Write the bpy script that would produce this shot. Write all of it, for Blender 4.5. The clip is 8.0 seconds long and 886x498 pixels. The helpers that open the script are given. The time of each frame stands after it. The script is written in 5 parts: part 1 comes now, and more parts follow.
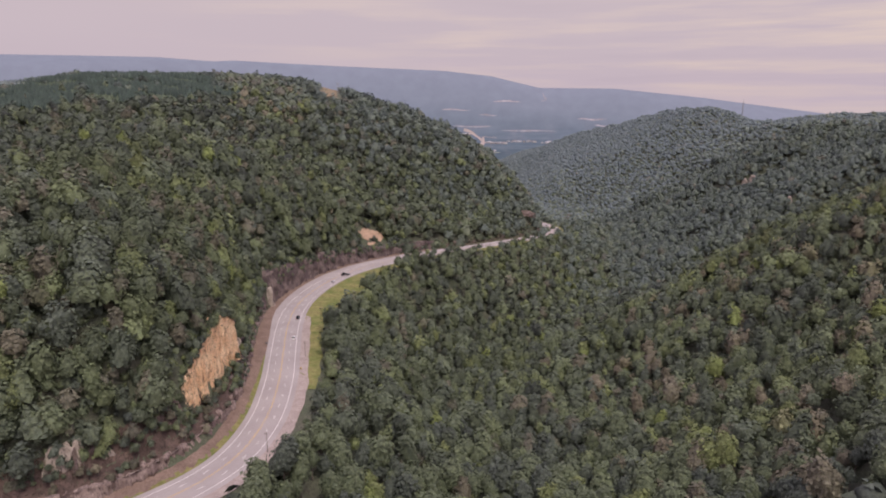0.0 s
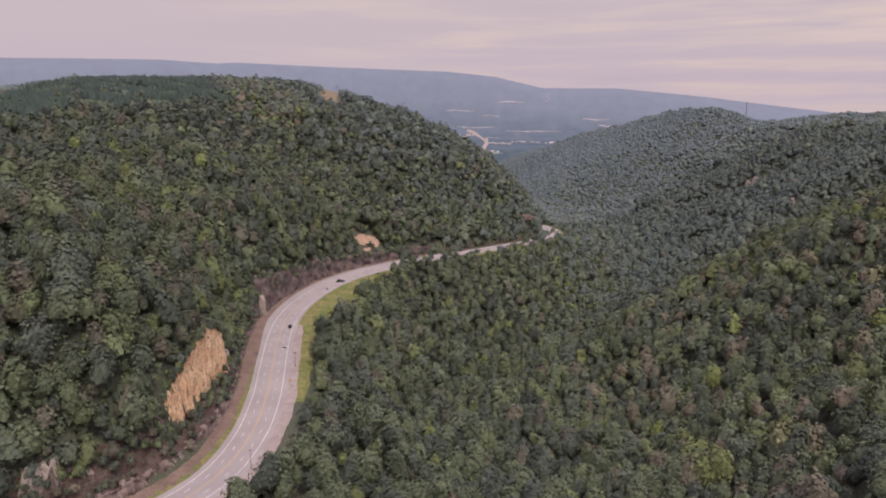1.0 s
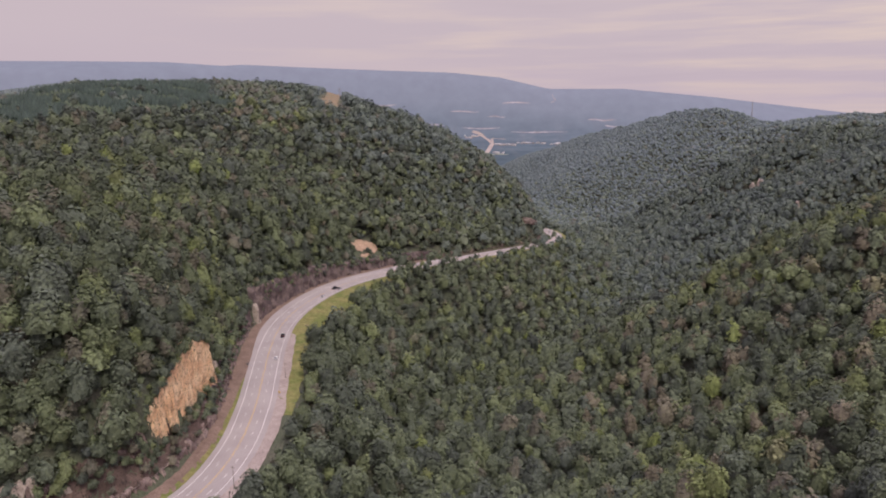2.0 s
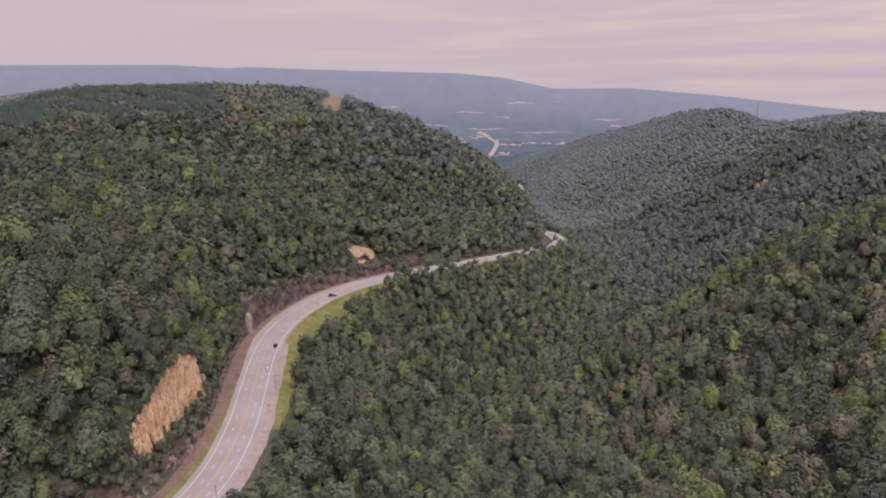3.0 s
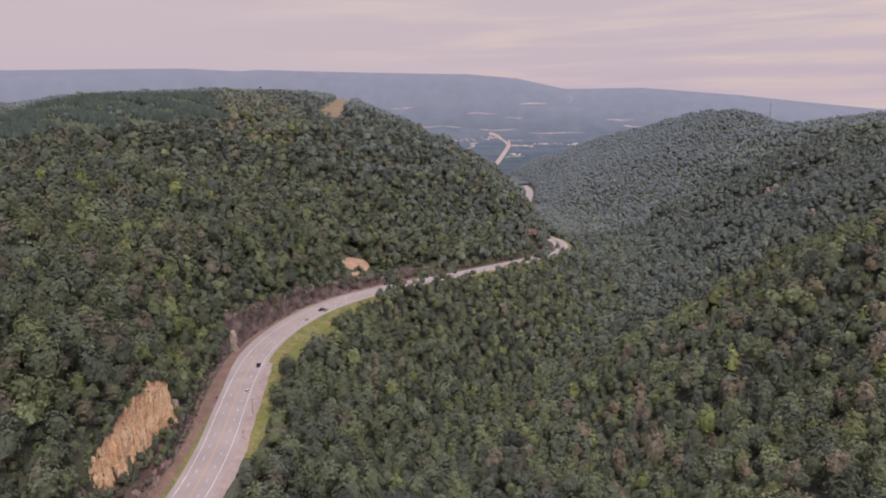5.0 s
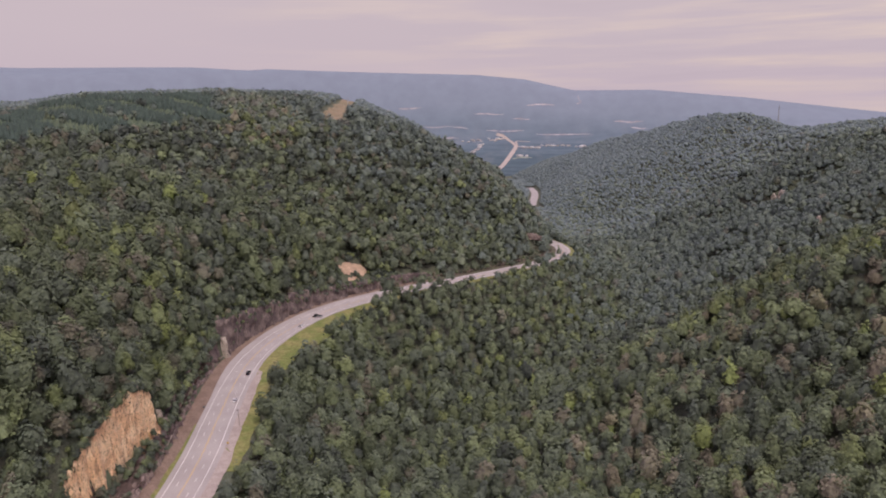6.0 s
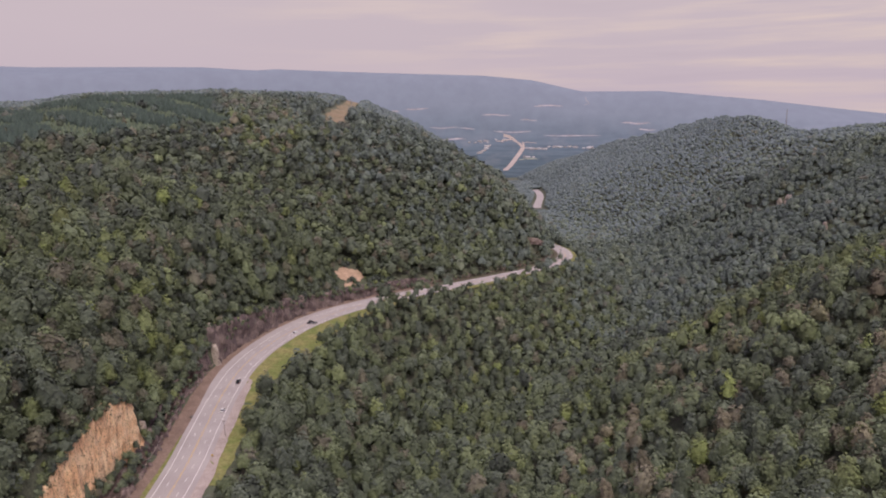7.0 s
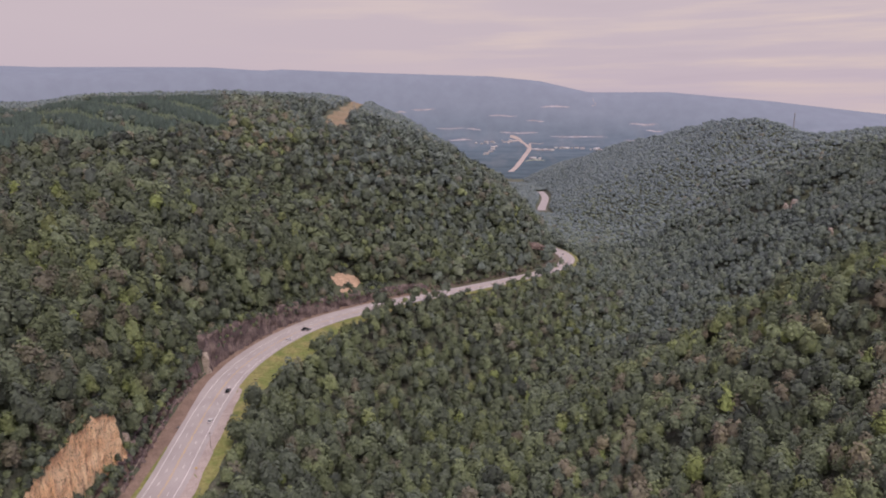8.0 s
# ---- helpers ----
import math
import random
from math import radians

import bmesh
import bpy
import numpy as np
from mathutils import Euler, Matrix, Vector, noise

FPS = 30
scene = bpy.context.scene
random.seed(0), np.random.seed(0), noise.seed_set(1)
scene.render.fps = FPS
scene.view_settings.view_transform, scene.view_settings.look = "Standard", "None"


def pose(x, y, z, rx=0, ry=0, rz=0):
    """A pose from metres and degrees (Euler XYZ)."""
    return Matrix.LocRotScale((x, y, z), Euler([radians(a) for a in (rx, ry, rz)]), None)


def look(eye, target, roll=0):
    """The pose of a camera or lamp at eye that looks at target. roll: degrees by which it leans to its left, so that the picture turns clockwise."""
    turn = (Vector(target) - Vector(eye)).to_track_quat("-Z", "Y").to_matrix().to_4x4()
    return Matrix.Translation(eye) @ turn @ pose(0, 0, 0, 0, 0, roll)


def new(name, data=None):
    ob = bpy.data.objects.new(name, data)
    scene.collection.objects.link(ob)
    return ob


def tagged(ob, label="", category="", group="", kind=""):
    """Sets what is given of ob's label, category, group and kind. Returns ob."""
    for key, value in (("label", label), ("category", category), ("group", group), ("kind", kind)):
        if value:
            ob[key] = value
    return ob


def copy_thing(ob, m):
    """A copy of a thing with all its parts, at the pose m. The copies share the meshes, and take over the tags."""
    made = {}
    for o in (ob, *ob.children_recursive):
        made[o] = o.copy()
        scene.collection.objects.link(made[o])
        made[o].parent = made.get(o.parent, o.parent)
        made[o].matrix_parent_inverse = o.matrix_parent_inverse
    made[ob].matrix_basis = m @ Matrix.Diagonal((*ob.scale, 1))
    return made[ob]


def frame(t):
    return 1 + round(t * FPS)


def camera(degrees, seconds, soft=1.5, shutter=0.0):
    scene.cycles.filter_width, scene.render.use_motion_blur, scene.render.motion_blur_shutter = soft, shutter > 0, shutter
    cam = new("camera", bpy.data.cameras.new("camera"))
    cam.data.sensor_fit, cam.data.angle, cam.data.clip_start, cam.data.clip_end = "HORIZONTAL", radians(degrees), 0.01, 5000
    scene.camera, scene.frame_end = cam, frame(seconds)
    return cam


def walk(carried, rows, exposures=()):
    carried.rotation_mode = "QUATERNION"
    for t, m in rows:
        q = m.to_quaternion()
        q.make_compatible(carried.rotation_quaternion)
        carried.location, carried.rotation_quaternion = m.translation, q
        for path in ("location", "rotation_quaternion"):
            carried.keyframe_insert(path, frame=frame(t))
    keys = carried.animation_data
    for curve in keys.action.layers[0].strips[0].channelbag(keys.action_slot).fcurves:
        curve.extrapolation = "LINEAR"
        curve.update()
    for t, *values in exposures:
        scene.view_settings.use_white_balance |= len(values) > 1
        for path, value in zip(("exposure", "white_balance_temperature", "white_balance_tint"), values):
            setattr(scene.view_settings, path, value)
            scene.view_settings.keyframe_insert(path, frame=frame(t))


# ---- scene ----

# The camera: a drone that climbs and slides to the right over the gorge.
cam = camera(67.23, 8.0, soft=1.95)
PATH = [
    (0, 0.00, 0.00, 150.00, 0.00, -12.65, 0.02),
    (0.5, 3.96, 3.59, 151.71, 0.18, -12.64, 0.13),
    (1, 8.01, 7.32, 153.51, 0.38, -12.62, 0.33),
    (1.5, 12.42, 10.98, 155.25, 0.66, -12.59, 0.44),
    (3, 25.31, 22.40, 160.69, 1.45, -12.54, 0.99),
    (3.5, 29.88, 26.35, 162.49, 1.71, -12.53, 1.22),
    (4, 34.35, 30.40, 164.32, 1.99, -12.53, 1.34),
    (4.5, 38.86, 34.46, 166.17, 2.29, -12.52, 1.47),
    (6, 52.45, 47.13, 171.69, 3.39, -12.50, 1.04),
    (6.5, 56.92, 51.42, 173.43, 3.75, -12.49, 0.90),
    (7, 61.28, 55.78, 175.25, 4.10, -12.48, 0.83),
    (7.5, 65.64, 60.07, 177.06, 4.43, -12.47, 0.82),
    (8, 70.05, 64.36, 178.95, 4.78, -12.47, 0.69),
]
walk(cam, [(t, pose(x, y, z, 90 + pitch, roll, yaw)) for t, x, y, z, yaw, pitch, roll in PATH],
     exposures=[(0, 0.0), (8, 0.0)])

# ---------------------------------------------------------------- light
SUN_EL, SUN_AZ = 63.0, 150.0          # degrees above the horizon; degrees from +y towards +x
world = bpy.data.worlds.new("overcast_sky")
scene.world = world
world.use_nodes = True


class Nodes:
    """Small wrapper to write node trees in a few lines."""

    def __init__(self, tree):
        self.tree = tree
        tree.nodes.clear()

    def add(self, kind, inputs=(), **props):
        n = self.tree.nodes.new(kind)
        for k, v in props.items():
            setattr(n, k, v)
        for k, v in dict(inputs).items():
            self.put(n, k, v)
        return n

    def put(self, n, k, v):
        if isinstance(v, bpy.types.NodeSocket):
            self.tree.links.new(v, n.inputs[k])
        elif isinstance(v, bpy.types.Node):
            self.tree.links.new(v.outputs[0], n.inputs[k])
        else:
            n.inputs[k].default_value = v

    def ramp(self, fac, stops, interp="LINEAR"):
        n = self.add("ShaderNodeValToRGB", {0: fac})
        el = n.color_ramp.elements
        while len(el) < len(stops):
            el.new(0.5)
        n.color_ramp.interpolation = interp
        for e, (p, c) in zip(el, stops):
            e.position = p
            e.color = (*c, 1) if len(c) == 3 else c
        return n

    def math(self, op, a, b=0.0, clamp=False):
        n = self.add("ShaderNodeMath", {0: a, 1: b}, operation=op)
        n.use_clamp = clamp
        return n

    def mix(self, fac, a, b, blend="MIX"):
        n = self.add("ShaderNodeMix", {0: fac, 6: a, 7: b}, data_type="RGBA", blend_type=blend)
        return n.outputs[2]

    def noise(self, vec, scale, detail=3.0, rough=0.55, out=0):
        n = self.add("ShaderNodeTexNoise", {"Scale": scale, "Detail": detail, "Roughness": rough})
        if vec is not None:
            self.put(n, "Vector", vec)
        return n.outputs[out]


def rgb(r, g, b):
    return (r, g, b, 1.0)


n = Nodes(world.node_tree)
sky = n.add("ShaderNodeTexSky", sky_type="NISHITA", sun_disc=False)
sky.sun_elevation, sky.sun_rotation = radians(SUN_EL), radians(SUN_AZ)
sky.air_density, sky.dust_density = 1.0, 3.0
co = n.add("ShaderNodeTexCoord")
sep = n.add("ShaderNodeSeparateXYZ", {0: co.outputs["Generated"]})
stretch = n.add("ShaderNodeMapping", {0: co.outputs["Generated"], "Rotation": (0, radians(2.5), 0), "Scale": (3.2, 3.2, 46)})
soft = n.add("ShaderNodeMapping", {0: co.outputs["Generated"], "Scale": (1.6, 1.6, 9)})
broad = n.noise(soft.outputs[0], 1.0, 3.0, 0.5)
fine = n.noise(stretch.outputs[0], 1.0, 5.0, 0.55)
side = n.math("ADD", n.math("MULTIPLY", sep.outputs[0], 0.85), 0.14)
streak = n.math("MULTIPLY", n.ramp(fine, [(0.47, (0,) * 3), (0.66, (1,) * 3)]).outputs[0], n.math("ADD", side, n.ramp(broad, [(0.45, (0,) * 3), (0.7, (0.5,) * 3)]).outputs[0]), True)
dusk = n.math("MULTIPLY", n.ramp(fine, [(0.30, (1,) * 3), (0.46, (0,) * 3)]).outputs[0], n.math("MAXIMUM", side, 0.0), True)
deck = n.mix(n.ramp(sep.outputs[2], [(0.02, (0,) * 3), (0.17, (1,) * 3)]).outputs[0], rgb(0.500, 0.420, 0.485), rgb(0.555, 0.460, 0.475))
deck = n.mix(n.math("MULTIPLY", n.ramp(broad, [(0.35, (0,) * 3), (0.65, (1,) * 3)]).outputs[0], 0.5), deck, rgb(0.490, 0.410, 0.455))
deck = n.mix(1.0, deck, rgb(1.065, 1.04, 1.045), "MULTIPLY")
deck = n.mix(streak, deck, rgb(0.680, 0.540, 0.500))
deck = n.mix(n.math("MULTIPLY", dusk, 0.7), deck, rgb(0.430, 0.355, 0.420))
mixed = n.mix(0.93, n.mix(1.0, sky.outputs[0], rgb(0.1, 0.1, 0.1), "MULTIPLY"), deck)
# an overcast sky is brighter overhead than along the horizon
mixed = n.mix(1.0, mixed, n.ramp(sep.outputs[2], [(0.22, (0.5,) * 3), (0.85, (0.70, 0.71, 0.98))]).outputs[0], "MULTIPLY")
bg = n.add("ShaderNodeBackground", {0: mixed, 1: 2.2})
n.add("ShaderNodeOutputWorld", {0: bg})

lamp = bpy.data.lights.new("sun", "SUN")
lamp.energy, lamp.angle, lamp.color = 1.95, radians(26), (1.0, 0.90, 0.74)
sun = new("sun", lamp)
a, e = radians(SUN_AZ), radians(SUN_EL)
sun.matrix_world = look((300 * math.sin(a) * math.cos(e), 300 * math.cos(a) * math.cos(e), 300 * math.sin(e) + 400), (0, 0, 400))


# ---------------------------------------------------------------- materials
def material(name, build, rough=0.9, spec=0.25):
    m = bpy.data.materials.new(name)
    m.use_nodes = True
    n = Nodes(m.node_tree)
    out = n.add("ShaderNodeOutputMaterial")
    b = n.add("ShaderNodeBsdfPrincipled", {"Roughness": rough, "Specular IOR Level": spec})
    n.tree.links.new(b.outputs[0], out.inputs[0])
    build(n, b)
    return m


def bumped(n, b, height, strength, dist):
    k = n.add("ShaderNodeBump", {"Strength": strength, "Distance": dist, "Height": height})
    n.put(b, "Normal", k.outputs[0])


def foliage(stops, spread_k=0.6, relief=0.4, grain=1.2, spray=0.17):
    """Leaves: the tint attribute picks the tree's own hue, noise gives clumps, twigs and single sprays."""
    def build(n, b):
        tint = n.add("ShaderNodeAttribute", attribute_name="tint").outputs["Fac"]
        info = n.add("ShaderNodeObjectInfo").outputs["Random"]
        geo = n.add("ShaderNodeNewGeometry")
        pos = geo.outputs["Position"]
        hue = n.ramp(tint, stops)
        clump = n.noise(pos, 0.45, 3.0, 0.65)
        twig = n.noise(pos, grain, 3.0, 0.7)
        # clumps lean blue where dark and yellow where bright, mimicking shade and sun
        k = n.mix(1.0, n.ramp(clump, [(0.30, (0.86, 0.88, 0.92)), (0.70, (1.14, 1.12, 1.04))]).outputs[0], n.ramp(twig, [(0.34, (0.76,) * 3), (0.66, (1.24,) * 3)]).outputs[0], "MULTIPLY")
        k = n.mix(1.0, k, n.ramp(geo.outputs["Random Per Island"], [(0.0, (1 - spray,) * 3), (1.0, (1 + spray,) * 3)]).outputs[0], "MULTIPLY")
        own = n.math("FRACT", n.math("ADD", n.math("MULTIPLY", tint, 91.7), info))
        k = n.mix(1.0, k, n.math("ADD", n.math("MULTIPLY", own, spread_k), 1.02 - spread_k / 2).outputs[0], "MULTIPLY")
        n.put(b, "Base Color", n.mix(1.0, hue.outputs[0], k, "MULTIPLY"))
        bumped(n, b, n.math("ADD", clump, n.math("MULTIPLY", twig, 0.7)), relief, 1.0)
    return build


BROAD = [(0.0, (0.081, 0.095, 0.085)), (0.25, (0.108, 0.130, 0.094)), (0.50, (0.142, 0.172, 0.097)), (0.70, (0.190, 0.222, 0.092)),
         (0.76, (0.142, 0.140, 0.108)), (0.86, (0.168, 0.156, 0.112)), (0.91, (0.196, 0.174, 0.124)), (0.95, (0.190, 0.232, 0.092)), (1.0, (0.204, 0.246, 0.086))]
# paler, duller greens: haze over the middle woods put into the leaf colour
MIDDLE_HAZE_HUES = [(0.0, (0.112, 0.138, 0.130)), (0.25, (0.137, 0.168, 0.145)), (0.50, (0.162, 0.194, 0.150)), (0.70, (0.186, 0.216, 0.146)),
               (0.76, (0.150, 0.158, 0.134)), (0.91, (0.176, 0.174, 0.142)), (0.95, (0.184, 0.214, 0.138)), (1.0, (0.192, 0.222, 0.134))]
# haze over the far hills, put into the leaf colour as pale blue-green
HILL_HAZE_HUES = [(0.0, (0.146, 0.180, 0.190)), (0.4, (0.160, 0.196, 0.198)), (0.72, (0.174, 0.210, 0.200)), (0.93, (0.176, 0.194, 0.192)), (1.0, (0.180, 0.212, 0.190))]
leaves = material("broadleaf_foliage", foliage(BROAD, 0.62, 0.6), 0.75, 0.2)
middle_leaves = material("hazed_middle_foliage", foliage(MIDDLE_HAZE_HUES, 0.42, 0.35, 0.75, 0.11), 0.75, 0.2)
hill_leaves = material("hazed_far_foliage", foliage(HILL_HAZE_HUES, 0.16, 0.15, 0.3, 0.08), 0.8, 0.1)
needles = material("pine_foliage", foliage([(0.0, (0.050, 0.070, 0.060)), (0.4, (0.062, 0.086, 0.070)), (0.6, (0.096, 0.124, 0.086)), (1.0, (0.122, 0.148, 0.092))], 0.3, 0.3), 0.8, 0.15)


def bark_build(n, b):
    geo = n.add("ShaderNodeNewGeometry").outputs["Position"]
    k = n.noise(n.add("ShaderNodeMapping", {0: geo, "Scale": (6, 6, 1)}).outputs[0], 1.0, 4.0)
    n.put(b, "Base Color", n.ramp(k, [(0.3, (0.10, 0.08, 0.065)), (0.7, (0.24, 0.20, 0.17))]).outputs[0])
    bumped(n, b, k, 0.6, 0.1)


bark = material("bark", bark_build)


def soil_build(n, b):
    geo = n.add("ShaderNodeNewGeometry").outputs["Position"]
    a, c = n.noise(geo, 0.06, 4.0), n.noise(geo, 1.1, 4.0)
    col = n.mix(n.ramp(a, [(0.35, (0,) * 3), (0.65, (1,) * 3)]).outputs[0], rgb(0.104, 0.122, 0.078), rgb(0.122, 0.122, 0.088))
    n.put(b, "Base Color", n.mix(1.0, col, n.ramp(c, [(0.3, (0.6,) * 3), (0.7, (1.3,) * 3)]).outputs[0], "MULTIPLY"))
    bumped(n, b, c, 0.8, 0.6)


soil = material("forest_floor", soil_build)


def asphalt_build(n, b):
    geo = n.add("ShaderNodeNewGeometry").outputs["Position"]
    a, c = n.noise(geo, 0.05, 4.0), n.noise(geo, 3.0, 3.0)
    col = n.mix(n.ramp(a, [(0.35, (0,) * 3), (0.65, (1,) * 3)]).outputs[0], rgb(0.365, 0.328, 0.312), rgb(0.425, 0.385, 0.365))
    n.put(b, "Base Color", n.mix(1.0, col, n.ramp(c, [(0.3, (0.85,) * 3), (0.7, (1.1,) * 3)]).outputs[0], "MULTIPLY"))
    bumped(n, b, c, 0.3, 0.02)


asphalt = material("worn_asphalt", asphalt_build, 0.85)


def plain_paint(name, col, rough=0.6, vary=0.12, scale=2.0, metallic=0.0, spec=0.3):
    """Paint, metal or plastic with faint dirt."""
    def build(n, b):
        geo = n.add("ShaderNodeNewGeometry").outputs["Position"]
        k = n.ramp(n.noise(geo, scale, 3.0), [(0.3, (1 - vary,) * 3), (0.7, (1 + vary,) * 3)])
        n.put(b, "Base Color", n.mix(1.0, rgb(*col), k.outputs[0], "MULTIPLY"))
        n.put(b, "Metallic", metallic)
    return material(name, build, rough, spec)


def earth(name, a_col, b_col, big, fine):
    def build(n, b):
        geo = n.add("ShaderNodeNewGeometry").outputs["Position"]
        a, c = n.noise(geo, big, 4.0), n.noise(geo, fine, 4.0, 0.65)
        col = n.mix(n.ramp(a, [(0.38, (0,) * 3), (0.62, (1,) * 3)]).outputs[0], rgb(*a_col), rgb(*b_col))
        n.put(b, "Base Color", n.mix(1.0, col, n.ramp(c, [(0.3, (0.68,) * 3), (0.7, (1.25,) * 3)]).outputs[0], "MULTIPLY"))
        bumped(n, b, c, 0.6, 0.25)
    return material(name, build, 0.95, 0.15)


def rock(name, base, pale, stain, joint, squeeze=(1.0, 1.0, 0.22), streaks=0.7):
    """Weathered rock: blotches, long drip stains and dark joints."""
    def build(n, b):
        geo = n.add("ShaderNodeNewGeometry").outputs["Position"]
        tall = n.add("ShaderNodeMapping", {0: geo, "Scale": squeeze}).outputs[0]
        bed = n.add("ShaderNodeMapping", {0: geo, "Scale": (0.15, 0.15, 1.6)}).outputs[0]
        blot = n.ramp(n.noise(geo, 0.16, 4.0), [(0.42, (0,) * 3), (0.60, (1,) * 3)])
        drip = n.ramp(n.noise(tall, 0.55, 5.0, 0.7), [(0.48, (0,) * 3), (0.66, (1,) * 3)])
        seam = n.ramp(n.noise(tall, 1.3, 4.0, 0.7), [(0.35, (1,) * 3), (0.46, (0,) * 3)])
        beds = n.ramp(n.noise(bed, 1.0, 3.0), [(0.35, (0.90,) * 3), (0.65, (1.06,) * 3)])
        col = n.mix(n.math("MULTIPLY", blot.outputs[0], 0.8), rgb(*base), rgb(*pale))
        col = n.mix(n.math("MULTIPLY", drip.outputs[0], streaks), col, rgb(*stain))
        col = n.mix(n.math("MULTIPLY", seam.outputs[0], 0.75), col, rgb(*joint))
        crack = n.ramp(n.noise(tall, 2.6, 3.0, 0.6), [(0.36, (0.42,) * 3), (0.44, (1,) * 3)])
        n.put(b, "Base Color", n.mix(1.0, n.mix(1.0, col, beds.outputs[0], "MULTIPLY"), crack.outputs[0], "MULTIPLY"))
        bumped(n, b, n.math("ADD", n.noise(tall, 1.3, 4.0, 0.6), n.math("MULTIPLY", crack.outputs[0], 0.4)), 0.6, 0.35)
    return material(name, build, 0.92, 0.2)


tan_rock = rock("tan_sandstone", (0.86, 0.565, 0.34), (0.92, 0.70, 0.46), (0.58, 0.35, 0.21), (0.25, 0.17, 0.13), (1.1, 1.1, 0.30), 0.4)
grey_rock = rock("grey_brown_shale", (0.135, 0.102, 0.092), (0.27, 0.205, 0.175), (0.13, 0.10, 0.098), (0.065, 0.052, 0.05), (1.0, 1.0, 0.14))
joint_rock = rock("purplish_jointed_shale", (0.130, 0.100, 0.100), (0.285, 0.225, 0.205), (0.115, 0.09, 0.092), (0.07, 0.055, 0.055), (1.3, 1.3, 0.10))
cut_rock = rock("pinkish_grey_blasted_rock", (0.22, 0.165, 0.152), (0.40, 0.315, 0.28), (0.13, 0.10, 0.095), (0.06, 0.048, 0.045), (1.2, 1.2, 0.16))
slope_rock = rock("purple_brown_broken_rock", (0.100, 0.070, 0.060), (0.180, 0.128, 0.108), (0.064, 0.052, 0.046), (0.045, 0.036, 0.034), (0.9, 0.9, 0.35))
pale_rock = rock("pale_limestone", (0.40, 0.34, 0.29), (0.52, 0.45, 0.39), (0.26, 0.21, 0.18), (0.13, 0.10, 0.085))
brown_rock = rock("dark_brown_shale", (0.165, 0.13, 0.112), (0.25, 0.19, 0.155), (0.11, 0.09, 0.078), (0.06, 0.05, 0.045))
dirt = earth("reddish_dirt", (0.205, 0.146, 0.116), (0.262, 0.190, 0.152), 0.12, 1.2)
scar_dirt = earth("orange_clay", (0.54, 0.38, 0.27), (0.44, 0.31, 0.22), 0.15, 0.8)
bank_soil = earth("brown_bank_soil", (0.125, 0.10, 0.08), (0.115, 0.12, 0.07), 0.10, 0.9)
gravel = earth("pale_gravel", (0.36, 0.30, 0.27), (0.44, 0.37, 0.33), 0.2, 1.8)
grass = earth("yellow_green_grass", (0.165, 0.195, 0.062), (0.255, 0.235, 0.095), 0.09, 0.5)
dry_grass = earth("dry_brown_grass", (0.27, 0.205, 0.135), (0.23, 0.195, 0.12), 0.03, 0.3)
white_line = plain_paint("white_road_paint", (0.85, 0.81, 0.79), 0.7, 0.15, 0.8)
yellow_line = plain_paint("yellow_road_paint", (0.58, 0.40, 0.19), 0.7, 0.15, 0.8)
steel = plain_paint("galvanised_steel", (0.32, 0.31, 0.31), 0.5, 0.15, 3.0, 0.6)
dark_steel = plain_paint("dark_weathered_steel", (0.10, 0.095, 0.095), 0.6)
pole_wood = plain_paint("grey_weathered_wood", (0.16, 0.13, 0.11), 0.9, 0.2, 4.0)
rubber = plain_paint("tyre_rubber", (0.02, 0.02, 0.02), 0.8)
glass_dark = plain_paint("dark_car_glass", (0.015, 0.018, 0.022), 0.08, 0.0, 1.0, 0.0, 0.6)
lamp_red = plain_paint("red_tail_lamp", (0.35, 0.02, 0.015), 0.3)
lamp_clear = plain_paint("clear_headlamp", (0.7, 0.7, 0.68), 0.2)


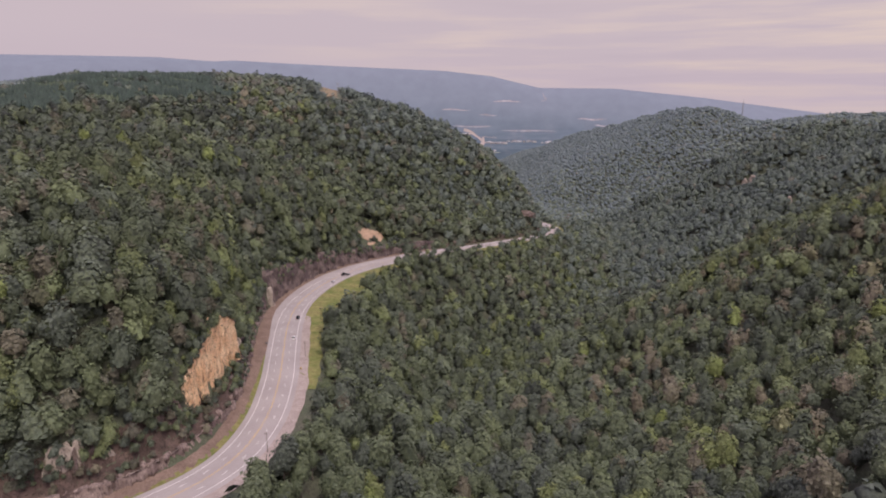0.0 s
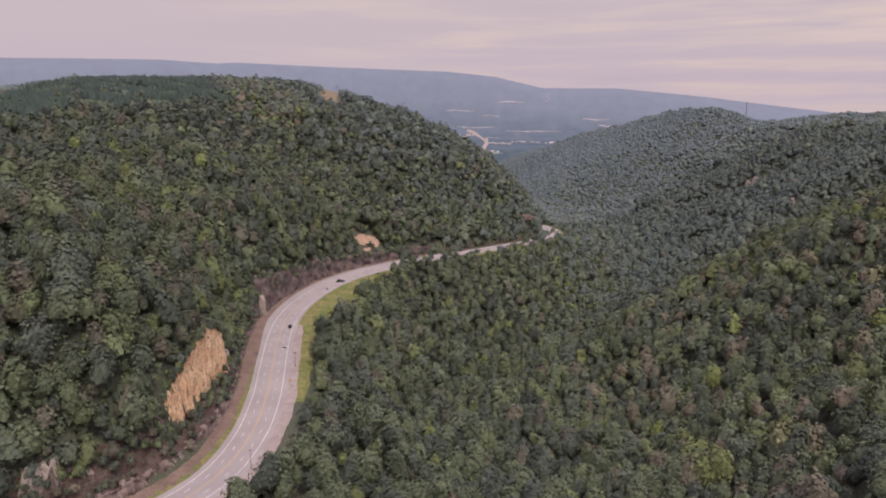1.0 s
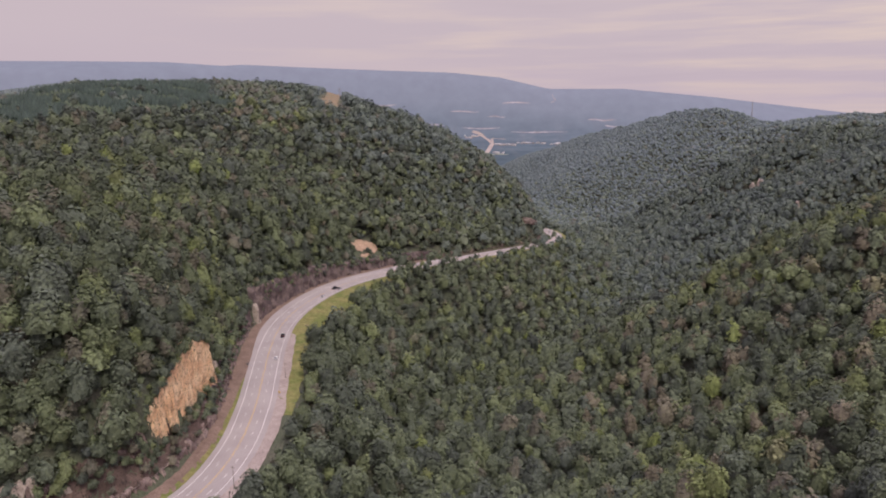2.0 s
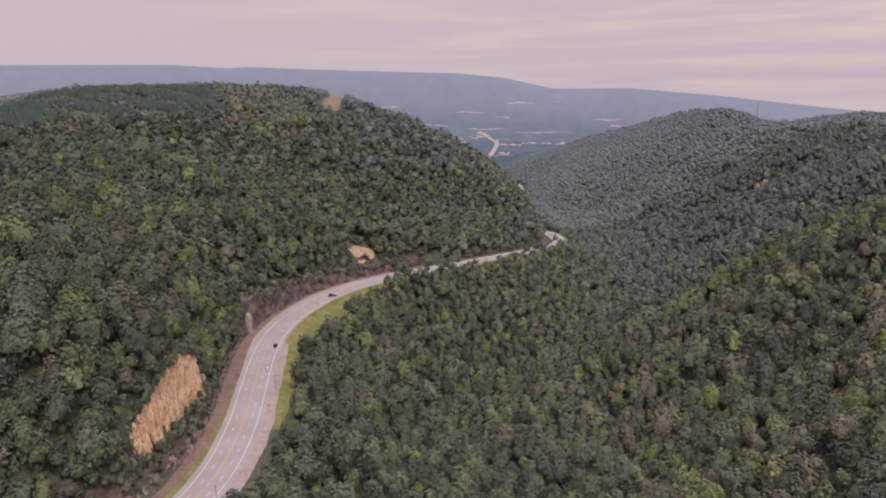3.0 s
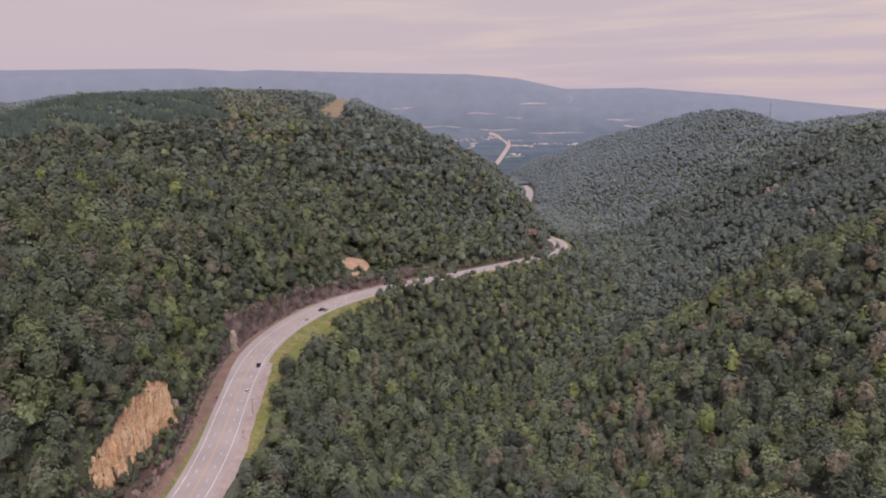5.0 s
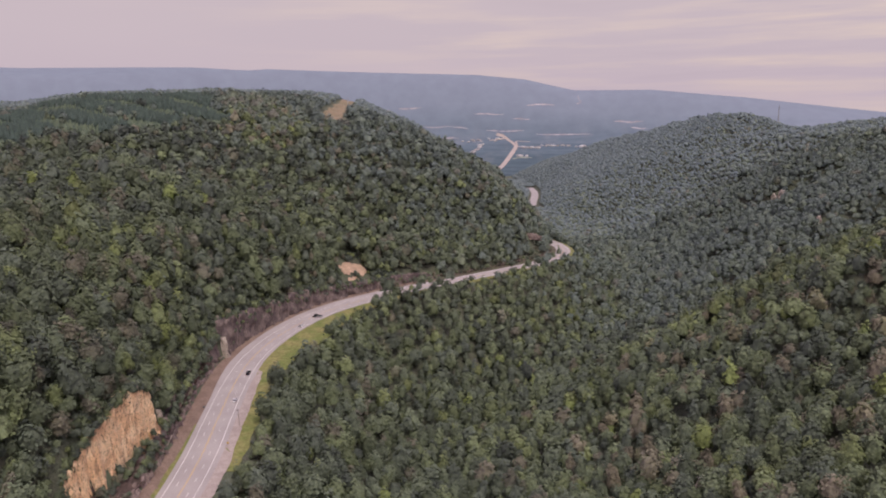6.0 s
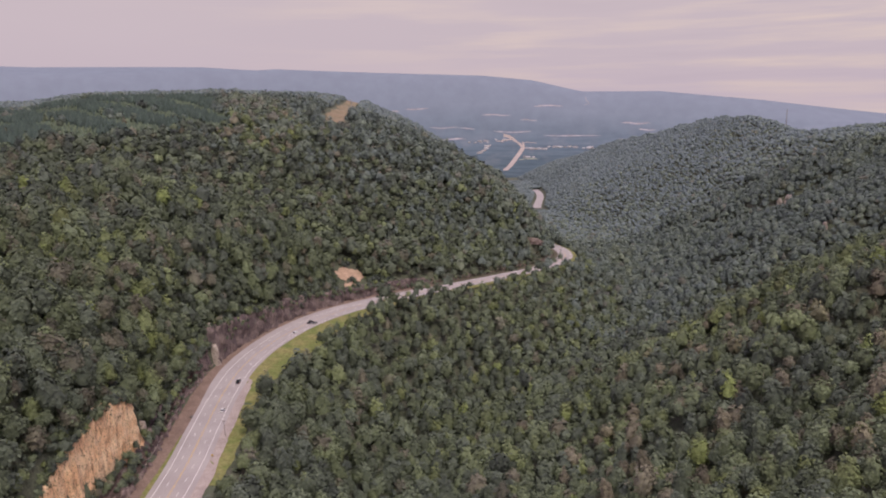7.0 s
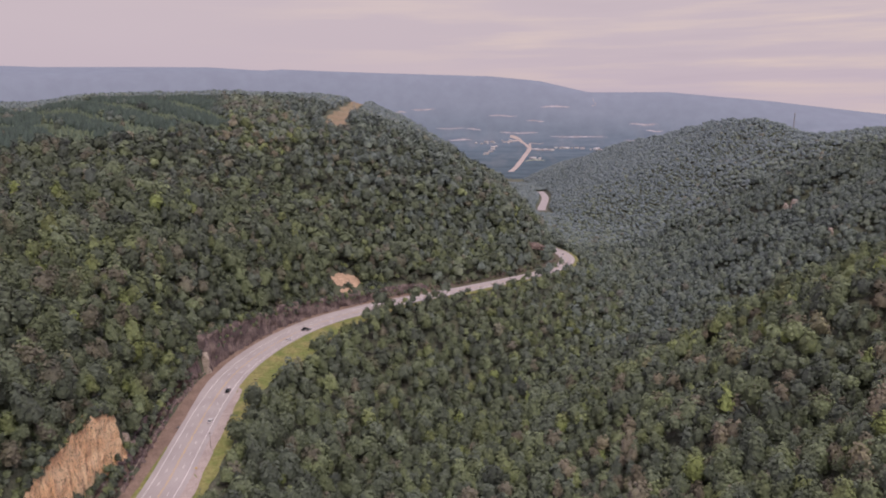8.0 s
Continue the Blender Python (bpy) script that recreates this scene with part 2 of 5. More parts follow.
def distance_build(n, b):
    """The far valley and ridge, with haze put in as a pale blue glow that grows with distance."""
    geo = n.add("ShaderNodeNewGeometry").outputs["Position"]
    flat = n.add("ShaderNodeMapping", {0: geo, "Scale": (1, 0.35, 0)}).outputs[0]
    field = n.ramp(n.noise(flat, 0.006, 4.0, 0.6), [(0.52, (0,) * 3), (0.66, (1,) * 3)])
    wood = n.noise(geo, 0.012, 4.0, 0.6)
    z = n.add("ShaderNodeSeparateXYZ", {0: geo}).outputs[2]
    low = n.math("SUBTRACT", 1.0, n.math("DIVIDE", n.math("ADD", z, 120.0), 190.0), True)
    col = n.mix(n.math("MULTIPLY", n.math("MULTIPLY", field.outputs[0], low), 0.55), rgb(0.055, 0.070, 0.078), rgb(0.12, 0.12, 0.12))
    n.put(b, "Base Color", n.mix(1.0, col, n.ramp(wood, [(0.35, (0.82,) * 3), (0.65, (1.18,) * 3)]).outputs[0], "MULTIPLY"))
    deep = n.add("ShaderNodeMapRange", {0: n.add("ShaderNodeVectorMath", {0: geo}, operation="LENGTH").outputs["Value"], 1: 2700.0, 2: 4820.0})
    haze_glow = n.ramp(deep.outputs[0], [(0.0, (0.046, 0.058, 0.076)), (0.45, (0.060, 0.076, 0.102)), (0.75, (0.092, 0.106, 0.146)), (0.87, (0.128, 0.138, 0.190)), (0.93, (0.205, 0.202, 0.272)), (1.0, (0.230, 0.220, 0.300))])
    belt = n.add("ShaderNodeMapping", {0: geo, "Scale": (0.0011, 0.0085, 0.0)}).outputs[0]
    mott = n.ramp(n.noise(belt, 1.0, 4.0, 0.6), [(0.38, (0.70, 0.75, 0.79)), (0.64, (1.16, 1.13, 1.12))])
    n.put(b, "Emission Color", n.mix(low, haze_glow.outputs[0], mott.outputs[0], "MULTIPLY"))
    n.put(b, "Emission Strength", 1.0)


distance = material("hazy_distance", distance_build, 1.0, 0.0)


# ---------------------------------------------------------------- the lie of the land
def smooth(v, lo, hi):
    t = np.clip((np.asarray(v, float) - lo) / (hi - lo), 0, 1)
    return t * t * (3 - 2 * t)


ROAD_XY = [(-330, 165), (-200, 180), (-138, 205), (-108, 230), (-91, 258), (-86, 295), (-90, 340), (-98, 385), (-106, 432), (-109.5, 475),
           (-105, 518), (-91, 566), (-69, 606), (-36, 646), (5, 695), (52, 757), (107, 834), (141, 898), (161, 960), (168, 1020), (165, 1075),
           (142, 1190), (152, 1310), (196, 1480), (182, 1620), (178, 1770), (208, 2150), (170, 2700), (128, 3460), (199, 3885), (262, 4300)]


def catmull(pts, step=5.0):
    p = np.array(pts, float)
    p = np.vstack([2 * p[0] - p[1], p, 2 * p[-1] - p[-2]])
    out = []
    for k in range(1, len(p) - 2):
        m = max(2, int(np.linalg.norm(p[k + 1] - p[k]) / step))
        t = np.linspace(0, 1, m, endpoint=False)[:, None]
        a, b, c, d = p[k - 1], p[k], p[k + 1], p[k + 2]
        out.append(0.5 * (2 * b + (c - a) * t + (2 * a - 5 * b + 4 * c - d) * t ** 2 + (3 * b - a - 3 * c + d) * t ** 3))
    return np.vstack(out + [p[-2:-1]])


road = catmull(ROAD_XY)
road_t = np.gradient(road, axis=0)
road_t /= np.linalg.norm(road_t, axis=1)[:, None]
road_n = np.stack([-road_t[:, 1], road_t[:, 0]], 1)      # points uphill
road_u = np.concatenate([[0], np.cumsum(np.linalg.norm(np.diff(road, axis=0), axis=1))])
road_z = np.interp(road[:, 1], [0, 560, 660, 1060, 1440, 1740, 2160, 3460, 4350], [-1, -1, -4, -49, -76, -94, -110, -158, -112])
road_z = np.convolve(np.pad(road_z, 8, "edge"), np.ones(17) / 17, "valid")


def to_road(x, y):
    """Signed distance from the road's centre line (uphill is positive), and the index of the nearest sample."""
    x, y = np.ravel(x), np.ravel(y)
    s, k = np.empty(len(x)), np.empty(len(x), int)
    for i in range(0, len(x), 20000):
        q = np.stack([x[i:i + 20000], y[i:i + 20000]], 1).astype(np.float32)
        r = road.astype(np.float32)
        d2 = (q ** 2).sum(1)[:, None] + (r ** 2).sum(1)[None] - 2 * q @ r.T
        j = d2.argmin(1)
        v = q - road[j]
        side = (v * road_n[j]).sum(1)
        along = (v * road_t[j]).sum(1)
        s[i:i + 20000] = np.where(side >= 0, 1, -1) * np.hypot(side, along)
        k[i:i + 20000] = j
    return s, k


def wave(x, y):
    """Gentle humps and gullies of the forest floor."""
    return (2.2 * np.sin(x * 0.031 + 1.3 * np.sin(y * 0.017)) * np.cos(y * 0.027 + 0.6) + 1.3 * np.sin(x * 0.071 - y * 0.053 + 2.0)
            + 0.9 * np.sin(x * 0.11 + 0.4) * np.sin(y * 0.13) + 3.0 * np.sin(x * 0.009 - y * 0.012))


def spurs(x, y):
    """Side ribs and gullies of the far bank, running down towards the stream."""
    a = (y - 0.35 * x) * 0.052 + 0.8 * np.sin(x * 0.013)
    return 6.5 * np.sin(a) + 3.0 * np.sin(2.3 * a + 0.02 * x)


def soft_max(a, b, k):
    h = np.clip(0.5 + 0.5 * (a - b) / k, 0, 1)
    return b * (1 - h) + a * h + k * h * (1 - h)


def verge(y):
    """Width of the open strip below the road, from its centre line."""
    return np.interp(y, [250, 300, 345, 430, 470, 520, 580, 640, 700], [17, 18, 21.5, 24, 30, 38, 30, 18, 15])


def cliff_line(u):
    """How far from the road the foot of the big cliff stands."""
    return np.interp(u, [100, 200, 272, 300, 340, 366, 380, 470], [29, 29, 31, 30, 27, 22, 21, 21])


def creek_x(y):
    return np.interp(y, [0, 250, 420, 520, 640, 780, 930, 1350, 1720, 2000, 2300, 3500], [20, 45, 78, 62, 105, 195, 270, 285, 295, 275, 280, 300])


def ground_z(x, y):
    x, y = np.ravel(np.asarray(x, float)), np.ravel(np.asarray(y, float))
    s, k = to_road(x, y)
    zr = road_z[k]
    # the plateau above the road
    top = np.interp(y, [200, 900, 1300, 1900, 2150, 2700], [155, 165, 185, 206, 178, -120]) - 20 * smooth(-x / np.maximum(y, 1), 0.52, 0.66)
    back = np.interp(y, [1120, 1400, 1900, 2400], [0, 70, 165, 400])
    # a sheer step behind the big cliff, a steep bank elsewhere
    cs = cliff_line(road_u[k])
    sm = np.where(s < cs, 18 + (s - 18) * 14.5 / (cs - 18), np.where(s < 50, 32.5 + (s - cs) * 17.5 / (50 - cs), s))
    sheer = smooth(road_u[k], 266, 286) * (1 - smooth(road_u[k], 366, 385))
    step_ = np.interp(sm, [18, 22, 32.5, 35, 42, 48], [0, 0.035, 0.05, 0.21, 0.30, 0.38])
    bank = np.interp(s, [18, 22, 26, 34, 42, 48], [0, 0.035, 0.07, 0.18, 0.29, 0.38])
    crag = np.interp(s, [20, 22.5, 25, 29, 36, 42, 48], [0, 0.07, 0.12, 0.15, 0.21, 0.29, 0.38])
    bank = bank + (crag - bank) * smooth(road_u[k], 420, 480)
    near = np.where(s < 48, bank + (step_ - bank) * sheer, 0)
    near = np.where(s < 48, near, np.interp(s, [18, 22, 37, 42, 48, 60, 80, 100, 120, 240, 500, 800], [0, 0.035, 0.055, 0.28, 0.38, 0.45, 0.51, 0.60, 0.65, 0.78, 0.93, 1.0]))
    far = np.interp(s - back, [19, 23, 50, 70, 110, 200, 240, 300, 400, 600], [0, 0.02, 0.13, 0.19, 0.41, 0.71, 0.79, 0.88, 0.95, 1.0])
    nose = np.interp(s - back, [19, 24, 38, 60, 100, 200, 240, 300, 400, 600], [0, 0.05, 0.17, 0.29, 0.46, 0.72, 0.79, 0.88, 0.95, 1.0])
    far = far + (nose - far) * smooth(y, 850, 930)
    g = near + (far - near) * smooth(y, 560, 740)
    hill = zr + np.maximum(top - zr, -15) * g + wave(x, y) * smooth(s, 30, 90)
    # the gorge below it, its stream and the spurs on the other bank
    fall = zr - 0.9 - 0.82 * (-s - verge(road[k][:, 1]))
    bed = np.interp(y, [0, 250, 420, 640, 930, 1350, 1720, 2200, 3000, 3500, 4300, 4600], [-30, -45, -75, -90, -84, -88, -105, -125, -150, -160, -112, -60])
    e = x - creek_x(y)
    rise = np.interp(e, [0, 50, 100, 150, 230, 350, 600, 1000, 2000], [0, 8, 34, 62, 114, 168, 195, 208, 225])
    hollow = 1 - 0.82 * np.exp(-((y - 775 - 0.10 * e) / 112) ** 2) * smooth(e, 20, 120) - 0.20 * np.exp(-((y - 1090) / 90) ** 2)
    fade = 1 - smooth(y, 1650 + 0.1 * np.abs(e), 2500)
    low = bed + rise * hollow * fade + spurs(x, y) * smooth(e, 15, 120) * fade
    ax, ay, az, bx, by, bz = 690.0, 1720.0, 129.0, 235.0, 2900.0, -120.0
    t = np.clip(((x - ax) * (bx - ax) + (y - ay) * (by - ay)) / ((bx - ax) ** 2 + (by - ay) ** 2), 0, 1)
    crest = az + (bz - az) * t ** 1.3 - 0.42 * np.hypot(x - ax - (bx - ax) * t, y - ay - (by - ay) * t)
    low = soft_max(low, crest, 22)
    right = soft_max(fall, low, 14)
    right = np.minimum(right, zr - 0.9 + 0.75 * np.maximum(-s - verge(road[k][:, 1]), 0))
    # a hump added to carry the trees placed by the camera's view
    right = right + 13 * np.exp(-((x + 60) / 24) ** 2 - ((y - 214) / 15) ** 2) * smooth(-s, 17, 26)
    right = np.where(s < -verge(road[k][:, 1]), right + wave(x, y) * smooth(-s, 34, 90) * (1 - 0.85 * smooth(y, 2700, 3100)), zr - 0.9)
    z = np.where(s > 18, hill, right)
    # across the plain the road lies on the land
    plain = smooth(y, 2450 + 450 * smooth(s, 0, -60), 2900 + 300 * smooth(s, 0, -60))
    z = z * (1 - plain) + (np.interp(y, [2400, 3500, 4300, 4600], [-140, -160, -112, -60]) - 1.0) * plain
    # the long ridge that closes the valley
    r = np.hypot(x, y)
    ang = np.degrees(np.arctan2(x, y))
    crest = np.interp(ang, [-60, -38, -34, -27, -22.5, -18.6, -17, -9, 0, 4, 8, 14, 21, 31, 60], [480, 470, 448, 436, 427, 400, 409, 380, 350, 312, 230, 224, 160, 28, 5])
    return z + (crest + 60) * smooth(r, 4440, 4890) * smooth(y, 2000, 3000)


# ---------------------------------------------------------------- mesh tools
def mesh_from(name, verts, faces, mats=(), smooth_shade=False, tint=None):
    """verts (n,3), faces (m,3) or (m,4) as arrays; tint: one number for each vertex."""
    verts, faces = np.asarray(verts, np.float32), np.asarray(faces, np.int32)
    me = bpy.data.meshes.new(name)
    me.vertices.add(len(verts))
    me.vertices.foreach_set("co", verts.ravel())
    w = faces.shape[1]
    me.loops.add(faces.size)
    me.loops.foreach_set("vertex_index", faces.ravel())
    me.polygons.add(len(faces))
    me.polygons.foreach_set("loop_start", np.arange(0, faces.size, w, dtype=np.int32))
    if smooth_shade:
        me.polygons.foreach_set("use_smooth", np.ones(len(faces), bool))
    for m in mats:
        me.materials.append(m)
    if tint is not None:
        me.attributes.new("tint", "FLOAT", "POINT").data.foreach_set("value", np.asarray(tint, np.float32))
    me.update(calc_edges=True)
    me.validate()
    return me


def strip(left, right):
    """Faces between two rows of points."""
    k = len(left)
    v = np.vstack([left, right])
    i = np.arange(k - 1)
    return v, np.stack([i, i + k, i + k + 1, i + 1], 1)


def grid_faces(nx, ny):
    i, j = np.meshgrid(np.arange(nx - 1), np.arange(ny - 1))
    a = (j * nx + i).ravel()
    return np.stack([a, a + 1, a + nx + 1, a + nx], 1)


# the ground, one sheet to the horizon, finer near the road
def spread(lo, hi, parts):
    out = [lo]
    for end, step in parts:
        while out[-1] < end:
            out.append(out[-1] + step)
    return np.array([v for v in out if v < hi] + [hi])


gx = spread(-4900, 4900, [(-1600, 150), (-700, 45), (-260, 14), (-150, 5), (-20, 2.4), (330, 5), (800, 14), (1600, 45), (4900, 150)])
gy = spread(-900, 4960, [(100, 60), (180, 12), (225, 5), (680, 2.6), (720, 5), (1200, 9), (2400, 22), (4400, 60), (4960, 28)])
X, Y = np.meshgrid(gx, gy)
Z = ground_z(X, Y)
Z = np.where(Y.ravel() > 3020, Z - 12, Z)
ground = new("ground", mesh_from("ground", np.stack([X.ravel(), Y.ravel(), Z], 1), grid_faces(len(gx), len(gy)), [soil], True))
tagged(ground, "wooded mountain slopes, gorge floor and distant valley", "ground", kind="structure")


def offset(s0, lift, lo, hi):
    """A row of points at a distance from the road's centre line, between two stretches of it."""
    m = (road_u >= lo) & (road_u <= hi)
    p = road[m] + road_n[m] * s0
    return np.column_stack([p, road_z[m] + lift])


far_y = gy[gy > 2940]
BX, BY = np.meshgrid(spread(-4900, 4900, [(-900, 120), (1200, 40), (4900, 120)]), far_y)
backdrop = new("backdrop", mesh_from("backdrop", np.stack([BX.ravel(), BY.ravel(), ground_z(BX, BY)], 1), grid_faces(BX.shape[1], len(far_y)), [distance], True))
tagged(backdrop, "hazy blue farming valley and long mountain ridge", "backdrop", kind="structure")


# ---------------------------------------------------------------- the road
def part(name, me, parent, label=""):
    ob = new(name, me)
    ob.parent = parent
    return tagged(ob, label) if label else ob


U_END = road_u[np.argmin(np.abs(road[:, 1] - 1150))]
U_MID = road_u[np.argmin(np.abs(road[:, 1] - 1150))]


def band(name, s0, s1, lift0, lift1, lo, hi, mat):
    """A strip along the road between two distances from its centre line."""
    v, f = strip(offset(s0, lift0, lo, hi), offset(s1, lift1, lo, hi))
    return mesh_from(name, v, f[:, ::-1] if s0 > s1 else f, [mat])


road_ob = tagged(new("road", band("road", 10.4, -10.4, 0.0, 0.0, 0, U_END, asphalt)), "pale worn asphalt four-lane mountain highway", "road", kind="structure")
for y0, y1 in ((1485, 1520), (1750, 2262)):
    lo, hi = (road_u[np.argmin(np.abs(road[:, 1] - v))] for v in (y0, y1))
    tagged(new("road", band("road", 10.4, -10.4, 0.6, 0.6, lo, hi, asphalt)), "pale stretch of the highway down the gorge", "road", kind="structure")
for s0, mat, nm in ((7.4, white_line, "edge_line"), (-7.4, white_line, "edge_line"), (0.26, yellow_line, "centre_line"), (-0.26, yellow_line, "centre_line")):
    part(nm, band(nm, s0 + 0.12, s0 - 0.12, 0.02, 0.02, 0, U_MID, mat), road_ob)


def at_u(u, s0, lift=0.0):
    x, y = (np.interp(u, road_u, road[:, i]) for i in (0, 1))
    nx, ny = (np.interp(u, road_u, road_n[:, i]) for i in (0, 1))
    return Vector((x + nx * s0, y + ny * s0, np.interp(u, road_u, road_z) + lift)), math.atan2(-ny, -nx)


dash_me = mesh_from("lane_dash", [(-0.11, -1.6, 0), (0.11, -1.6, 0), (0.11, 1.6, 0), (-0.11, 1.6, 0)], [(0, 1, 2, 3)], [white_line])
for side in (3.75, -3.75):
    for i in range(70):
        p, a = at_u(150 + 12.2 * i + (3 if side < 0 else 0), side, 0.02)
        d = part("lane_dash", dash_me, road_ob)
        slope = math.atan2((at_u(153 + 12.2 * i, side)[0] - at_u(150 + 12.2 * i, side)[0]).z, 3.0)
        d.matrix_local = Matrix.Translation(p) @ Euler((slope, 0, a)).to_matrix().to_4x4()


def fringe(name, inner, outer, lift0, lift1, lo, hi, mat, seed, ragged=0.8, step=2.0):
    """A bank beside the road whose outer edge wanders; inner and outer are functions of the way along the road."""
    r = np.random.default_rng(seed)
    us = np.arange(lo, hi, step)
    rows = 5
    wob = np.convolve(np.pad(r.normal(0, 1, len(us)), 3, "edge"), np.ones(7) / 7, "valid") * ragged * 1.8
    v = []
    for j in range(rows):
        t = j / (rows - 1)
        for i, u in enumerate(us):
            s0 = inner(u) * (1 - t) + (outer(u) + wob[i]) * t
            v.append(at_u(u, s0, lift0 * (1 - t) + lift1 * t + (r.normal(0, 0.07) if 0 < j < rows - 1 else 0))[0])
    f = grid_faces(len(us), rows)
    up = (inner(lo) > outer(lo))
    return mesh_from(name, np.array(v), f[:, ::-1] if up else f, [mat], True)


def along(us, vs):
    return lambda u: float(np.interp(u, us, vs))


def u_of(y):
    return float(np.interp(y, road[5:, 1], road_u[5:]))


WALL_S = along([0, 232, 254, 275, 302, 340, 400, 430, 480, 522, 560, 5000], [16, 16.5, 18, 19, 17.6, 15.7, 17, 17.8, 17.8, 17.2, 16.8, 17.2])
SHOULDER = along([0, 430, 480, 540, 600, 690, 760], [10.35, 10.4, 13.2, 14.6, 15.0, 14.0, 10.4])
tagged(new("paved_shoulder", fringe("paved_shoulder", along([0, 9], [10.3, 10.3]), SHOULDER, 0.006, 0.02, 432, 760, asphalt, 9, 0.12)),
       "wide worn asphalt shoulder below the rock cut", "shoulder", kind="structure")
tagged(new("dirt_bank", fringe("dirt_bank", SHOULDER, lambda u: WALL_S(u) + 2.5, -0.03, 1.0, 90, 760, dirt, 3)),
       "reddish brown dirt strip at the foot of the road cut", "bank", kind="structure")
tagged(new("earth_bank", fringe("earth_bank", along([0, 9], [10.3, 10.3]), along([0, 9], [19, 19]), -0.03, 1.0, 756, U_MID, bank_soil, 8)),
       "brown earth bank with weeds above the road", "bank", kind="structure")
tagged(new("grass_strip", fringe("grass_strip", along([0, 9], [10.35, 10.35]), along([0, 250, 330, 400], [13.6, 14.0, 13.0, 10.9]), 0.05, 0.30, 150, 395, grass, 4, 0.3)),
       "narrow strip of green grass beside the asphalt", "grass", kind="structure")
GRAVEL_S = along([0, 250, u_of(330), u_of(420), u_of(452), u_of(456)], [-15, -15.5, -16, -15.5, -14.8, -10.6])
tagged(new("pull_off", fringe("pull_off", along([0, 9], [-10.3, -10.3]), GRAVEL_S, 0.02, -0.02, 100, u_of(456), gravel, 5, 0.6)),
       "pale gravel pull-off beside the highway", "pull-off", kind="structure")
tagged(new("grass_verge", fringe("grass_verge", along([0, 9], [-10.3, -10.3]), lambda u: -float(verge(at_u(u, 0)[0].y)) - 0.6, -0.06, -0.72, u_of(330), U_MID, grass, 6)),
       "yellow-green mown grass verge on the inside of the bend", "grass", kind="structure")


tagged(new("earth_bank", fringe("earth_bank", along([0, 9], [-10.3, -10.3]), lambda u: -float(verge(at_u(u, 0)[0].y)) - 6.0, -0.06, -1.6, 100, u_of(335), soil, 7)),
       "shaded leaf-strewn bank below the gravel pull-off", "bank", kind="structure")


# ---------------------------------------------------------------- rock faces
def rock_face(name, label, lo, hi, s_at, z0, z1, mat, seed, block=2.6, jag=1.0, step=0.9, back=9.0, deep=5.0, rough=0.05, steps=5, swell=0.5, crag=1.3):
    """A blasted or natural cliff along the road: upright blocks and ledges of uneven depth, closed at the top and the ends."""
    r = np.random.default_rng(seed)
    us = np.arange(lo, hi, step)
    nz = 16
    cut = np.cumsum(r.uniform(0.5, 1.6, 400)) * block + lo
    col = np.searchsorted(cut, us)
    depth, lift = r.normal(0, 0.75, 500) * jag, r.normal(0, crag, 500) * jag
    ledge = r.normal(0, 0.5, (500, nz)) * jag
    bulge = np.array([[swell * jag * (math.sin(u * 0.31 + seed + 1.7 * math.sin(j * 0.33 + u * 0.05)) + math.sin(j * 0.8 + u * 0.17)) for u in us] for j in range(nz + 1)])
    v = []
    for j in range(nz + 1):
        t = min(1.0, j / (nz - 1))
        for i, u in enumerate(us):
            edge = min(1.0, (u - lo) / 6, (hi - u) / 6)
            s0 = s_at(u) + depth[col[i]] + ledge[col[i] // 2, int(t * steps)] + r.normal(0, rough) + 2.2 * t + bulge[j, i]
            base, top = z0(u) - deep, z1(u) + lift[col[i]]
            zz = base + max(0.3, (top - base) * max(0.12, edge)) * t
            if j == nz:
                s0 += back
                zz -= 1.0
            elif j == nz - 1:
                s0 += 0.5
            p = at_u(u, s0)[0]
            v.append((p.x, p.y, zz + (r.normal(0, 0.08) if 0 < j < nz else 0)))
    f = grid_faces(len(us), nz + 1)
    return tagged(new(name, mesh_from(name, np.array(v), f, [mat])), label, "rock face", kind="structure")


zero = along([0, 9], [-1.2, -1.2])
rock_face("road_cut", "low pinkish-grey blasted rock ledge above the road", 110, 345, WALL_S, zero,
          along([110, 235, 300, 345], [5.0, 5.4, 4.6, 3.4]), cut_rock, 11, 1.6, 0.5, 0.6, back=2.5, rough=0.1)
LONG_TOP = along([326, 370, 420, 470, 492], [5.5, 9, 12, 15, 20])
rock_face("road_cut", "low pale-topped rock ledge beside the dirt strip", 343, 505, WALL_S, zero,
          along([343, 420, 505], [3.4, 2.8, 2.2]), cut_rock, 21, 1.6, 0.5, 0.7, back=2.0, rough=0.1)
rock_face("road_cut", "rough grey-brown rock cut with upright joints", 326, 492, lambda u: WALL_S(u) + 2.4 + 1.2 * math.sin(u * 0.13), zero,
          LONG_TOP, joint_rock, 12, 2.0, 0.9, 0.8, rough=0.12)
BEND_TOP = along([488, 500, 540, 565, 613, 650, 700, 762], [22, 24, 20, 17, 12.5, 9, 5.5, -3])
rock_face("road_cut", "tall jointed purplish rock cut round the bend", 488, 762, WALL_S, lambda u: at_u(u, 0)[0].z - 0.5,
          BEND_TOP, joint_rock, 13, 1.7, 0.75, 0.7, rough=0.12)
rock_face("road_cut", "low reddish rock cut under the wooded nose", u_of(700), u_of(985), along([0, 9], [16, 16]), lambda u: at_u(u, 0)[0].z - 0.8,
          lambda u: at_u(u, 0)[0].z + 2.6 + 1.6 * math.sin(u * 0.05), brown_rock, 14, 3.2, 1.0, 1.4)
